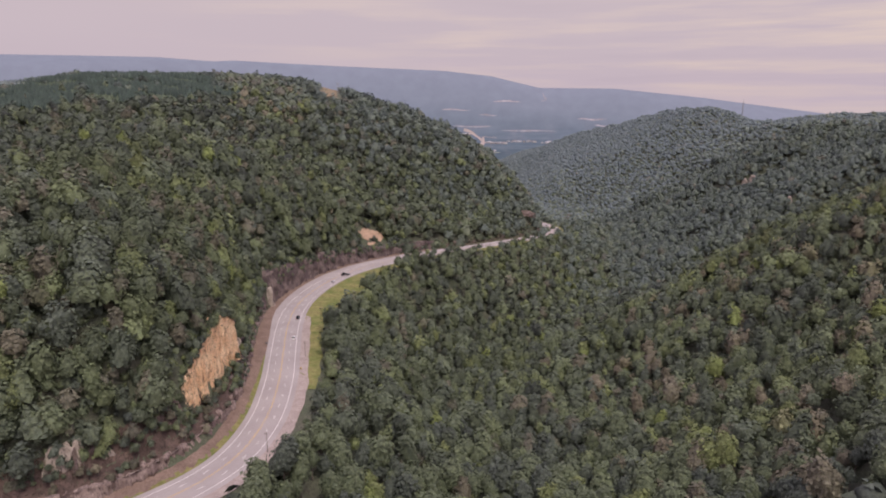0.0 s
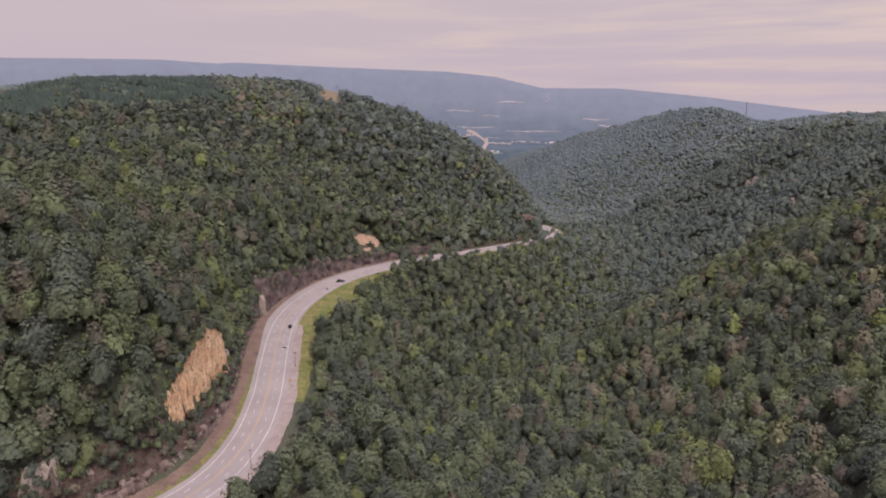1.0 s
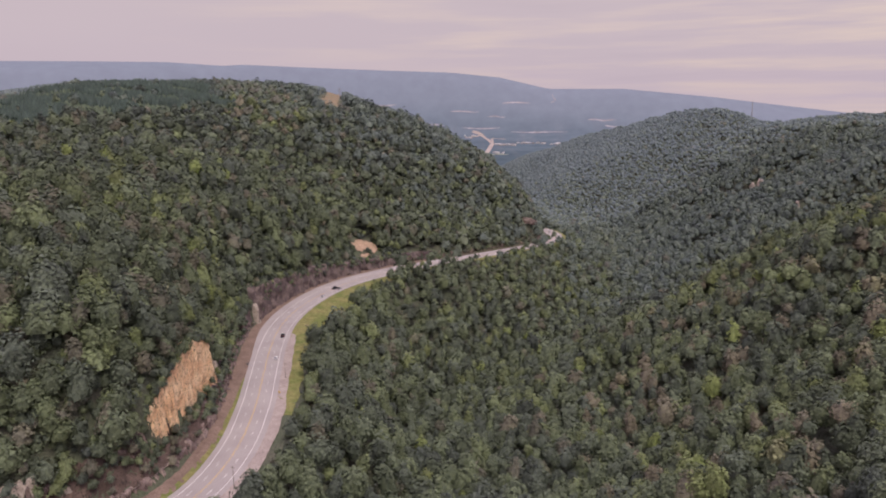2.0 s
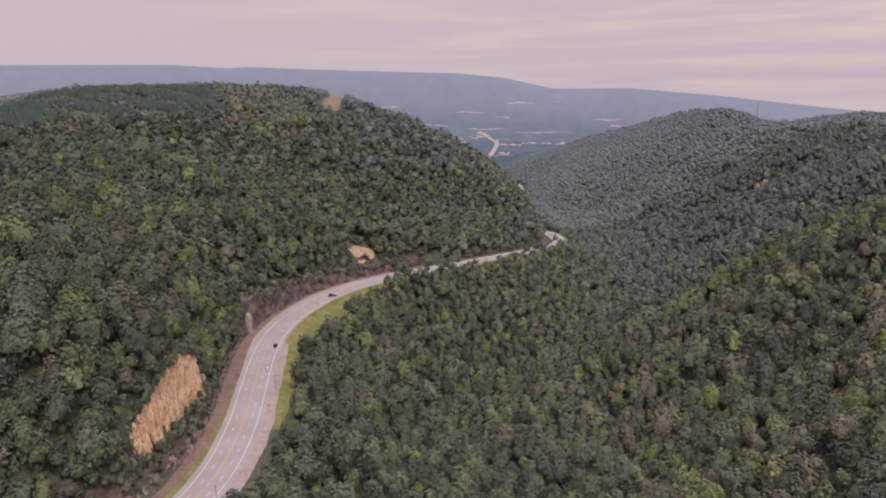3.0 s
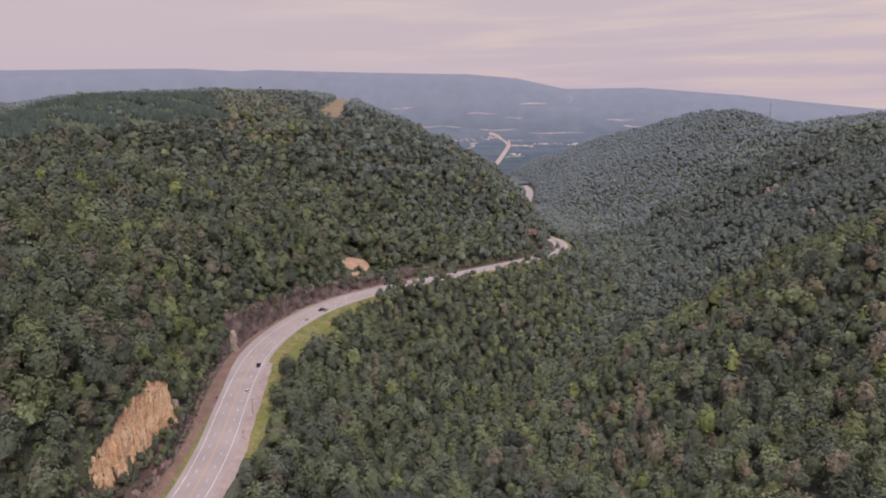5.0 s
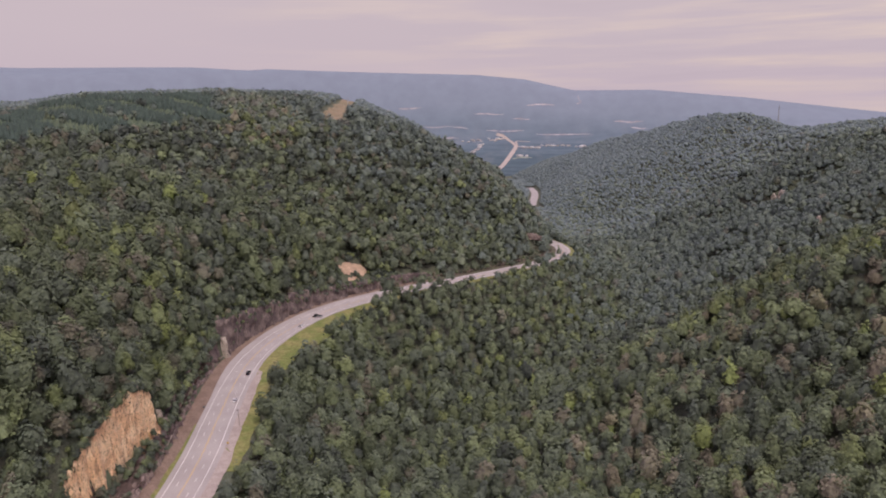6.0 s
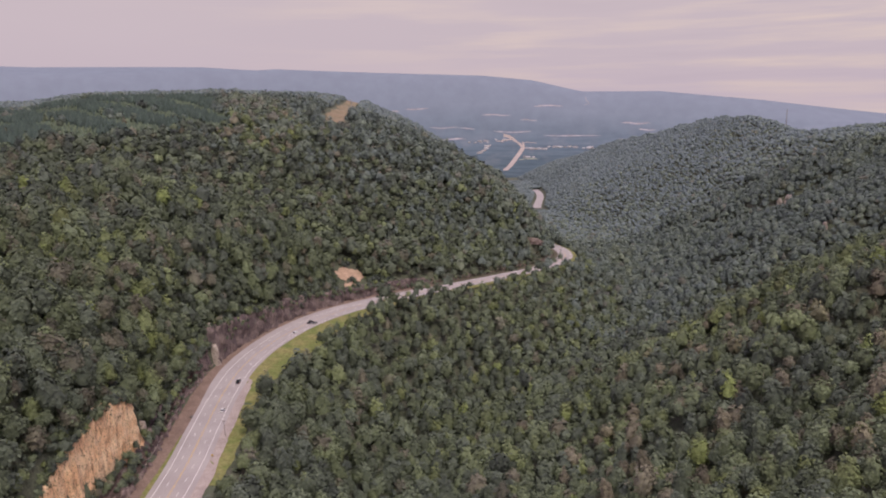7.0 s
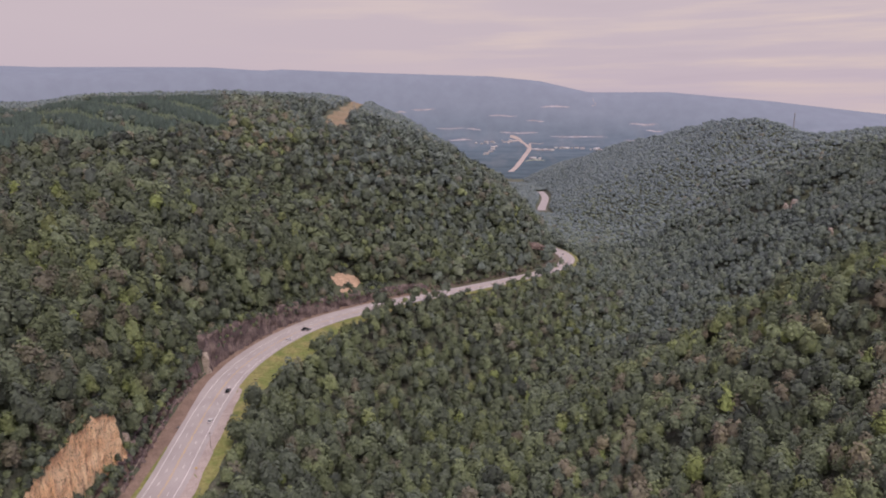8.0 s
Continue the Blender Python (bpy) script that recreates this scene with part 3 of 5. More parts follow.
CLIFF_TOP = along([286, 300, 310, 320, 340, 355, 362, 369], [23, 29, 34, 37, 40, 39.5, 36, 31])
rock_face("cliff", "sheer tan sandstone cliff with dark drip stains", 286, 369, lambda u: float(cliff_line(u)) - 0.8,
          along([286, 300, 340, 369], [10, 7, 10, 16]), CLIFF_TOP, tan_rock, 15, 1.1, 0.55, 0.35, deep=6.0, rough=0.24, steps=12, swell=0.22, crag=0.55)
rock_face("cliff", "pale weathered rock buttress among trees", 369, 377, along([369, 377], [21, 20]), along([366, 375], [10, 8]),
          along([366, 375], [32, 27]), pale_rock, 16, 1.8, 0.9, 0.6, rough=0.15)
rock_face("cliff", "pale rock pillar above the road cut", 488, 497, along([488, 497], [16.8, 17.4]), along([488, 497], [-1, 2]),
          along([488, 497], [24, 23]), pale_rock, 17, 3.0, 0.8, 0.7)
rock_face("cliff", "pale rock pillar among trees above the road cut", 495, 501, along([495, 501], [23, 23]), along([495, 501], [20, 20]),
          along([495, 501], [43, 40]), pale_rock, 18, 2.2, 0.8, 0.6, 4.0)
rock_face("cliff", "rough brown rock wall under the trees", 205, 288, along([205, 288], [25, 28.5]), along([205, 288], [7, 8]),
          along([205, 240, 288], [14, 16, 20]), grey_rock, 19, 3.0, 1.2)
rock_face("cliff", "pale weathered rock face half hidden by trees", 194, 222, along([194, 222], [25.5, 26]), along([194, 222], [9, 9]),
          along([194, 208, 222], [19, 21, 19]), pale_rock, 23, 2.2, 0.5)
rock_face("cliff", "pale weathered rock face half hidden by trees", 222, 236, along([222, 236], [23.5, 24]), along([222, 236], [6, 6]),
          along([222, 236], [15, 16]), pale_rock, 24, 3.0, 1.0)

def slab(name, label, x, y, w, h, yaw, lean, mat, seed, cat):
    """A bare patch on a slope: a rough slab w wide and h high, its foot on the ground."""
    r = np.random.default_rng(seed)
    nu, nz = 18, 12
    z = ground_z(x, y)[0]
    m = Matrix.Translation((x, y, z - 2)) @ Euler((lean, 0, yaw)).to_matrix().to_4x4()
    v = []
    for j in range(nz):
        for i in range(nu):
            a, t = i / (nu - 1) * 2 - 1, j / (nz - 1)
            wide = w / 2 * (0.55 + 0.45 * math.sin(0.5 + 2.4 * t + 0.5 * math.sin(9 * t))) * (1 + r.normal(0, 0.14))
            v.append(m @ Vector((a * wide, -2.2 * (1 - a * a) + r.normal(0, 0.35) + (4 if i in (0, nu - 1) or j == nz - 1 else 0), t * h + r.normal(0, 0.25))))
    return tagged(new(name, mesh_from(name, np.array(v), grid_faces(nu, nz), [mat])), label, cat, kind="structure")


slab("rock_outcrop", "reddish rock band on the wooded nose", 112, 915, 30, 9, -0.45, -0.30, cut_rock, 35, "outcrop")
slab("rock_outcrop", "pale rock outcrop on the wooded hillside", 527, 1131, 14, 20, -0.35, -0.15, pale_rock, 32, "outcrop")
slab("rock_outcrop", "small pale rock outcrop on the wooded hillside", 514, 1133, 9, 16, -0.35, -0.15, pale_rock, 33, "outcrop")
slab("rock_outcrop", "small pale pinkish rock outcrop on the wooded hillside", 487, 928, 7, 15, -0.35, -0.15, pale_rock, 34, "outcrop")


def land_strip(name, label, cat, pts, width, mat, lift=0.5, step=8.0, ragged=0.0):
    """A cleared or paved strip that lies on the land."""
    c = catmull(pts, step)
    t = np.gradient(c, axis=0)
    t /= np.linalg.norm(t, axis=1)[:, None]
    nrm = np.stack([-t[:, 1], t[:, 0]], 1)
    m = 5
    wob = np.random.default_rng(len(c)).uniform(-ragged, ragged, (2, len(c) + 3, 1))
    wob = (wob[:, :-3] + wob[:, 1:-2] + wob[:, 2:-1] + wob[:, 3:]) / 2.4
    taper = 1 - ragged * (2 * np.abs(np.linspace(0, 1, len(c)) - 0.5)[:, None]) ** 3
    v = np.vstack([c + nrm * width * ((0.5 + wob[0]) - (1 + wob[0] + wob[1]) * j / (m - 1)) * taper for j in range(m)])
    return tagged(new(name, mesh_from(name, np.column_stack([v, ground_z(v[:, 0], v[:, 1]) + lift]), grid_faces(len(c), m)[:, ::-1], [mat], True)), label, cat, kind="structure")


CLIFF_S = lambda u: float(cliff_line(u))


def apron(name, label, lo, hi, z_in, mat, seed):
    """Rubble and broken ledges between the top of the road cut and the foot of the cliff."""
    r = np.random.default_rng(seed)
    us = np.arange(lo, hi, 1.3)
    rows = 12
    v = np.zeros((rows, len(us), 3))
    step_ = np.repeat(r.normal(0, 0.7, (rows, len(us) // 4 + 1)), 4, axis=1)[:, :len(us)]
    for j in range(rows):
        t = j / (rows - 1)
        p = np.array([at_u(u, WALL_S(u) + 2.0 + (CLIFF_S(u) - 1.5 - WALL_S(u)) * t)[0] for u in us])
        g = ground_z(p[:, 0], p[:, 1])
        rise = np.array([z_in(u) for u in us]) * (1 - t)
        v[j] = np.column_stack([p[:, :2], np.maximum(g + 0.8, rise - 1.0 + 10 * t * (1 - t)) + step_[j] * min(1, 4 * t) + r.normal(0, 0.25, len(us))])
    return tagged(new(name, mesh_from(name, v.reshape(-1, 3), grid_faces(len(us), rows), [mat])), label, "rock slope", kind="structure")


apron("rock_slope", "broken brown rock ledges below the cliff", 112, 470, along([110, 235, 300, 345, 400, 470], [5.2, 5.6, 5.0, 4.4, 9, 13]), slope_rock, 41)
CLEAR = [(-158, 962), (-180, 1090), (-215, 1290), (-301, 1820), (-330, 2000)]
land_strip("power_line_clearing", "brown dry grass strip cleared through the woods", "clearing", CLEAR, 31, dry_grass, 0.6, 8.0, 0.16)
land_strip("earth_scar", "bare orange clay scar on the wooded slope", "scar", [(-83, 645), (-73, 653.5), (-62, 666)], 8.5, scar_dirt, 1.2, 1.6, 0.42)
land_strip("earth_scar", "small reddish slip of bare clay below the scar", "scar", [(-74, 640), (-68, 645), (-64, 648)], 7, scar_dirt, 1.0, 1.2, 0.4)


LEDGE = along([110, 235, 300, 345, 420, 505], [5.0, 5.4, 4.6, 3.4, 2.8, 2.2])
for lo, hi, sd in ((216, 262, 51), (266, 300, 52), (303, 346, 53), (352, 392, 54), (400, 436, 55), (444, 470, 56), (474, 500, 57)):
    v = fringe("ledge_lip", lambda u: WALL_S(u) + 1.7, lambda u: WALL_S(u) + 2.7, LEDGE(lo) + 0.25, LEDGE(hi) + 0.35, lo, hi, pale_rock, sd, 0.35, 1.2)
    tagged(new("ledge_lip", v), "pale broken lip of the rock ledge", "rock ledge", kind="structure")


# ---------------------------------------------------------------- trees
rng = np.random.default_rng(7)


def ico(level):
    bm = bmesh.new()
    bmesh.ops.create_icosphere(bm, subdivisions=level + 1, radius=1.0)
    v = np.array([q.co for q in bm.verts])
    f = np.array([[q.index for q in p.verts] for p in bm.faces])
    bm.free()
    return v, f


def crown(level, bumps, cards, size, seed, tall=1.3, point=0.0, loose=0.33):
    """A broadleaf crown of radius 1 round the origin: one domed mass of foliage that billows over its boughs, roughened by loose sprays of leaves."""
    r = np.random.default_rng(seed)
    iv, jf = ico(level)
    wob, lean = r.uniform(0, 6.28, 3), r.normal(0, 0.12, 2)
    bough = r.normal(size=(bumps, 3)) + np.array([0, 0, 0.25])
    bough /= np.linalg.norm(bough, axis=1)[:, None]
    swell, width = r.uniform(0.10, 0.36, bumps), 1.25 / math.sqrt(bumps)

    def skin(d):
        """The crown's surface in the directions d."""
        ang = np.arccos(np.clip(d @ bough.T, -1, 1))
        a = np.arctan2(d[:, 1], d[:, 0])
        rad = 0.80 + (swell * np.exp(-(ang / width) ** 2)).max(1) + 0.09 * np.sin(2 * a + wob[0]) * (1 - d[:, 2] ** 2)
        v = d * rad[:, None]
        v[:, :2] *= (1 - point * np.clip(v[:, 2:] + 0.25, 0, 1) * 0.75)
        v[:, 2] *= np.where(v[:, 2] > 0, tall, 0.75 * tall)
        v[:, :2] += lean * v[:, 2:]
        return v

    up = iv[jf].mean(1)[:, 2] > -0.45
    v = skin(iv) * ((0.89 if cards > 20 else 0.95) + r.normal(0, 0.05, len(iv)))[:, None]
    vs, fs = [v], [jf[up]]
    if cards:
        d = r.normal(size=(cards, 3)) + np.array([0, 0, 0.45])
        d /= np.linalg.norm(d, axis=1)[:, None]
        d[:, 2] = np.maximum(d[:, 2], -0.55)
        p = skin(d) * r.uniform(0.86, 1.20, (cards, 1))
        nrm = d + r.normal(0, loose, (cards, 3)) + np.array([0, 0, 0.2])
        nrm /= np.linalg.norm(nrm, axis=1)[:, None]
        g = np.cross(nrm, r.normal(size=(cards, 3)))
        g /= np.linalg.norm(g, axis=1)[:, None]
        h = np.cross(nrm, g)
        w = size * r.uniform(0.5, 1.5, (cards, 1))
        q = np.stack([p + g * w, p - g * w * r.uniform(0.3, 0.7, (cards, 1)) + h * w * r.uniform(0.6, 1.1, (cards, 1)),
                      p - g * w * r.uniform(0.3, 0.7, (cards, 1)) - h * w * r.uniform(0.6, 1.1, (cards, 1))], 1).reshape(-1, 3)
        vs.append(q)
        fs.append(len(v) + 3 * np.arange(cards)[:, None] + np.arange(3))
    return np.vstack(vs), np.vstack(fs)


def conifer(level, seed):
    """A pine: stacked ragged whorls of boughs, height 1, base radius about 0.3."""
    r = np.random.default_rng(seed)
    vs, fs = [], []
    for i in range(level):
        z0, z1 = 0.12 + 0.75 * i / level, min(1.0, 0.12 + 0.75 * (i + 1.9) / level)
        m = 7
        a = np.arange(m) * 2 * np.pi / m + r.uniform(0, 6)
        rad = 0.30 * (1 - i / (level + 0.6)) * r.uniform(0.7, 1.25, m)
        ring = np.column_stack([rad * np.cos(a), rad * np.sin(a), z0 + r.uniform(-0.04, 0.04, m)])
        k = sum(len(q) for q in vs)
        vs.append(np.vstack([ring, [[0, 0, z1]]]))
        fs.append(np.array([[k + j, k + (j + 1) % m, k + m] for j in range(m)]))
    return np.vstack(vs), np.vstack(fs)


def forest(name, label, xyz, rad, templates, mat, tints, squash=1.0, smooth_shade=False):
    """All the trees of a wood in one mesh: each is a turned, scaled copy of one of the templates."""
    vs, fs, ts, base = [], [], [], 0
    pick = rng.integers(0, len(templates), len(xyz))
    turn = rng.uniform(0, 2 * np.pi, len(xyz))
    for k, (tv, tf) in enumerate(templates):
        m = pick == k
        if not m.any():
            continue
        c, s_ = np.cos(turn[m])[:, None], np.sin(turn[m])[:, None]
        R = rad[m][:, None]
        x = (tv[None, :, 0] * c - tv[None, :, 1] * s_) * R + xyz[m][:, :1]
        y = (tv[None, :, 0] * s_ + tv[None, :, 1] * c) * R + xyz[m][:, 1:2]
        z = tv[None, :, 2] * R * squash + xyz[m][:, 2:]
        cnt, nv = m.sum(), len(tv)
        vs.append(np.stack([x, y, z], 2).reshape(-1, 3))
        fs.append((tf[None] + (base + nv * np.arange(cnt))[:, None, None]).reshape(-1, 3))
        ts.append(np.repeat(tints[m], nv))
        base += cnt * nv
    me = mesh_from(name, np.vstack(vs), np.vstack(fs), [mat], smooth_shade, np.concatenate(ts))
    return tagged(new(name, me), label, "forest", kind="stuff")


def scatter(y0, y1, step):
    """Jittered places between two distances, over a fan that widens with distance."""
    out = []
    for y in np.arange(y0, y1, step):
        x = np.arange(-0.69 * y - 25, 0.68 * y + 85, step)
        out.append(np.column_stack([x, np.full(len(x), y)]))
    p = np.vstack(out)
    return p + rng.uniform(-0.38, 0.38, p.shape) * step


def open_ground(x, y, s, k):
    """Where no tree stands: the road and its banks, cliffs, bare scars and the cleared strip, and gaps that keep the
    camera's view of them open.
    """
    u, yy = road_u[k], road[k][:, 1]
    bench = (s > -verge(yy) - np.interp(yy, [320, 340, 430, 450, 608, 622, 698, 712, 768, 780, 892, 905, 1060, 1120, 1600, 1640], [6, 3.5, 3.5, 5, 5, -1, -1, 5, 5, -1, -1, 4, 5, -4, -4, 5])) & (s < np.interp(yy, [230, 640, 700, 1060, 1120, 1600, 1640], [23, 23, 18, 18, 13, 13, 19]))
    bench &= (yy < 1145) | (yy > 1480) & (yy < 1530) | (yy > 1640) & (yy < 2270)
    band_ = (np.abs(x - 112) < 15) & (np.abs(y - 906 + 0.45 * (x - 113)) < 10)
    foot = (u > 285) & (u < 374) & (s > 0) & (s < cliff_line(u) + 3.5) | (u > 198) & (u < 219) & (s > 0) & (s < 29)
    cleared = (np.abs(x - np.interp(y, [962, 1090, 1290, 1820, 2000], [-158, -180, -215, -301, -330])) < np.interp(y, [955, 1010], [12, 24])) & (y > 955) & (y < 2000)
    scar = (np.hypot(x + 78, y - 648) < 9) | (np.hypot(x + 67, y - 659) < 9) | (np.hypot(x + 69, y - 638) < 11)
    bare = (np.abs(x - 520) < 14) & (y > 1108) & (y < 1138) | (np.abs(x - 488) < 6) & (y > 910) & (y < 936)
    return bench | foot | cleared | scar | bare | band_


def plant(y0, y1, step, extra=0.0):
    p = scatter(y0, y1, step)
    if extra:
        # steep banks carry more trees to the square metre of map
        q = scatter(y0, y1, extra)
        s, k = to_road(q[:, 0], q[:, 1])
        steep = (s > 30) & (s < 135)
        other = (q[:, 0] > creek_x(q[:, 1]) + 30) & (q[:, 0] < creek_x(q[:, 1]) + 380) & (rng.uniform(size=len(q)) < np.where(q[:, 1] < 640, 0.16, 0.45))
        p = np.vstack([p, q[steep | other]])
    s, k = to_road(p[:, 0], p[:, 1])
    keep = ~open_ground(p[:, 0], p[:, 1], s, k)
    keep &= ~((s > 700) & (p[:, 1] > 1750)) & ~((s > -10) & (p[:, 1] > 2560)) & ~((p[:, 0] < 20) & (p[:, 1] > 2600)) & ~((s < -20) & (p[:, 1] < 225))
    keep &= ~((p[:, 0] > 760 + 0.2 * (p[:, 1] - 1500)) & (p[:, 1] > 1800))
    p, s, k = p[keep], s[keep], k[keep]
    return p, s, k, ground_z(p[:, 0], p[:, 1])


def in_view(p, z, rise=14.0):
    """Whether a place can be seen from the camera's path; woods hidden from it are planted thinly."""
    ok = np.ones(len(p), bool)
    eye_xy = np.array([40.0, 35.0])
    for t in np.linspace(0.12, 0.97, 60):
        q = eye_xy + (p - eye_xy) * t
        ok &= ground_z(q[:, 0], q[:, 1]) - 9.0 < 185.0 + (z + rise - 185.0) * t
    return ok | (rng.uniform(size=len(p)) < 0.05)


def patchy(x, y):
    """Slow drift of tree kinds over the slopes, between 0 and 1."""
    return 0.5 + 0.25 * np.sin(x * 0.021 + 2 * np.sin(y * 0.013)) + 0.25 * np.sin(y * 0.027 - x * 0.011 + 1.0)


def pine_edge(y):
    """Where the planted pines end towards the road."""
    return -245 - 0.45 * np.maximum(y - 830, 0)


def tree_sizes(p, s, mean):
    count = len(p)
    rad = mean * np.clip(np.exp(rng.normal(0, 0.28, count)), 0.55, 1.6)
    drift = patchy(p[:, 0], p[:, 1])
    tint = np.clip(rng.beta(1.7, 2.1, count) * 0.58 + 0.04 + 0.13 * drift, 0, 0.72)
    e = p[:, 0] - creek_x(p[:, 1])
    edge_wood = (s > 200) & (p[:, 0] > pine_edge(p[:, 1])) & (p[:, 0] < pine_edge(p[:, 1]) + 95) & (p[:, 1] > 760) & (p[:, 1] < 1350)
    tint = np.where(edge_wood, np.clip(tint + 0.12, 0, 0.70), tint)
    # the upper slopes are made darker through the tint itself
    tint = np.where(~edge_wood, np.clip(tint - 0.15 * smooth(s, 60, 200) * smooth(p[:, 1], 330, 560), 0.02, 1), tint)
    brown = rng.uniform(size=count) < 0.06 - 0.035 * smooth(p[:, 1], 600, 700) + 0.09 * edge_wood + 0.13 * drift * (s > 0) + 0.13 * smooth(e, 20, 130) * (1 - smooth(p[:, 1], 480, 640))
    # crest trees lighter, slopes behind darker and bluer: tree colour and haze together
    tint = np.clip(tint + np.where(e > 20, 0.05 * smooth(p[:, 1], 520, 570) * (1 - smooth(p[:, 1], 625, 680)) - 0.12 * smooth(p[:, 1], 650, 720), 0), 0.0, 0.72)
    tint = np.where(brown, np.where((e > 20) | edge_wood, rng.uniform(0.82, 0.93, count), rng.uniform(0.74, 0.84, count)), tint)
    tint = np.where(rng.uniform(size=count) < 0.014 * (p[:, 1] < 640), rng.uniform(0.94, 1.0, count), tint)
    return rad, rng.uniform(2.6, 9.6, count) + rad * 0.75 + 2.5 * np.sin(p[:, 0] * 0.09 + 2 * np.sin(p[:, 1] * 0.05)), tint


LABEL = "dense green late-summer broadleaf woodland on the slopes"
BROADLEAF = [crown(0, 11 + 2 * (i % 4), 290, 0.13, i, 1.15 + 0.13 * (i % 5), (0, 0.1, 0.3, 0, 0.55)[i % 5]) for i in range(15)]
BROADLEAF_B = [crown(0, 10 + i % 4, 115, 0.18, 20 + i, 1.15 + 0.13 * (i % 5), (0, 0.1, 0.3, 0, 0.5)[i % 5]) for i in range(15)]
p, s, k, z = plant(140, 640, 7.5, 7.8)
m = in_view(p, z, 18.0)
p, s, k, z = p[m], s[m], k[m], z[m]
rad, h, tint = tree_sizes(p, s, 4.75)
lone = np.zeros(len(p), bool)
lone[np.argsort(np.hypot(p[:, 0] - 30, p[:, 1] - 120) + 1e3 * (s > 0))[:300]] = True
lone_trees = [(*p[i], z[i], rad[i], h[i], tint[i]) for i in np.where(lone)[0]]
for m, temps, soft_ in ((~lone & (p[:, 1] < 430), BROADLEAF, True), (~lone & (p[:, 1] >= 430), BROADLEAF_B, True)):
    forest("near_forest", LABEL, np.column_stack([p, z + h])[m], rad[m], temps, leaves, tint[m], 1.0, soft_)
# tall trees beside the pull-off, placed to fit the camera's view on ground raised for them
for x, y, r0, tint_ in ((-70, 219, 6.0, 0.40), (-78, 212, 4.6, 0.60), (-60, 221, 5.6, 0.22), (-52, 217, 5.8, 0.45), (-63, 210, 5.4, 0.30), (-45, 222, 5.2, 0.60)):
    lone_trees.append((x, y, ground_z(x, y)[0], r0, 2.2 * r0, tint_))

# the woods go on under and behind the camera
q = np.stack(np.meshgrid(np.arange(-90, 260, 9.0), np.arange(-60, 222, 9.0)), 2).reshape(-1, 2)
q = q + rng.uniform(-3.4, 3.4, q.shape)
s, k = to_road(q[:, 0], q[:, 1])
z = ground_z(q[:, 0], q[:, 1])
clear = s < -30
q, z = q[clear], z[clear]
forest("near_forest", LABEL, np.column_stack([q, z + rng.uniform(6, 10, len(q))]), rng.uniform(4.5, 7.5, len(q)), [crown(1, 6, 20, 0.3, 170 + i, 1.2) for i in range(6)], leaves, np.clip(rng.beta(1.8, 2.1, len(q)) * 0.6, 0, 0.72))

# smaller trees that hang on the steep bank above the cliffs
q = scatter(200, 660, 4.6)
s, k = to_road(q[:, 0], q[:, 1])
u = road_u[k]
q = q[(s > np.where((u > 286) & (u < 372), cliff_line(u) + 3.4, np.where(u < 287, 26.5, np.where(u < 485, 24.5, 22.5)))) & (s < 85) & (rng.uniform(size=len(q)) < np.where(s < 27, 0.4, 0.85)) & ~open_ground(q[:, 0], q[:, 1], np.full(len(q), 400.0), k)]
rad = rng.uniform(2.0, 3.6, len(q))
tint = np.clip(rng.beta(1.6, 2.0, len(q)) * 0.7, 0, 0.72)
tint = np.where(rng.uniform(size=len(q)) < 0.12, rng.uniform(0.75, 0.9, len(q)), tint)
forest("bank_forest", "small crowded trees clinging to the steep rocky bank", np.column_stack([q, ground_z(q[:, 0], q[:, 1]) + rad * rng.uniform(0.8, 1.9, len(q))]), rad,
       [crown(0, 8, 90, 0.19, 100 + i, 1.4) for i in range(8)], leaves, tint, 1.0, True)

# saplings and vines that cover the steepest earth bank
q = scatter(205, 690, 2.7)
s, k = to_road(q[:, 0], q[:, 1])
u = road_u[k]
bank_top = np.where((u > 286) & (u < 374), cliff_line(u) + 2.6, np.where(u < 287, 26.0, np.where(u < 485, 24.0, 22.0)))
q = q[(s > bank_top) & (s < 47) & (rng.uniform(size=len(q)) < 0.8) & ~open_ground(q[:, 0], q[:, 1], np.full(len(q), 400.0), k)]
rad = rng.uniform(1.2, 2.9, len(q))
tint = np.clip(rng.beta(1.6, 2.0, len(q)) * 0.7, 0, 0.72)
forest("thicket", "dark green saplings and vines on the steep bank", np.column_stack([q, ground_z(q[:, 0], q[:, 1]) + rad * rng.uniform(0.5, 1.5, len(q))]), rad,
       [crown(0, 6, 55, 0.24, 120 + i, 1.3) for i in range(8)], leaves, tint, 1.0, True)

# bushes that overhang the brow of the rock cuts and the cliff
brow = []
for lo, hi, foot, top, back in ((330, 490, WALL_S, LONG_TOP, 3.2), (490, 700, WALL_S, BEND_TOP, 3.0), (288, 369, CLIFF_S, CLIFF_TOP, 1.9)):
    for u in np.arange(lo, hi, 1.5):
        q = at_u(u, foot(u) + back + rng.uniform(-0.6, 2.0))[0]
        if 483 < u < 504 or (foot is WALL_S and rng.uniform() < 0.3):
            continue
        brow.append((q.x, q.y, top(u) + rng.uniform(-2.2, 1.8), rng.uniform(1.2, 3.1)))
for u in np.arange(335, 700, 1.1):
    t = rng.uniform(0.25, 1.0) ** 0.6
    if rng.uniform() < (0.22 if u < 480 else 0.5) and not 483 < u < 504:
        q = at_u(u, WALL_S(u) + 2.2 * t - 0.1)[0]
        brow.append((q.x, q.y, q.z * 0 + (LONG_TOP if u < 489 else BEND_TOP)(u) * t, rng.uniform(0.6, 1.6)))
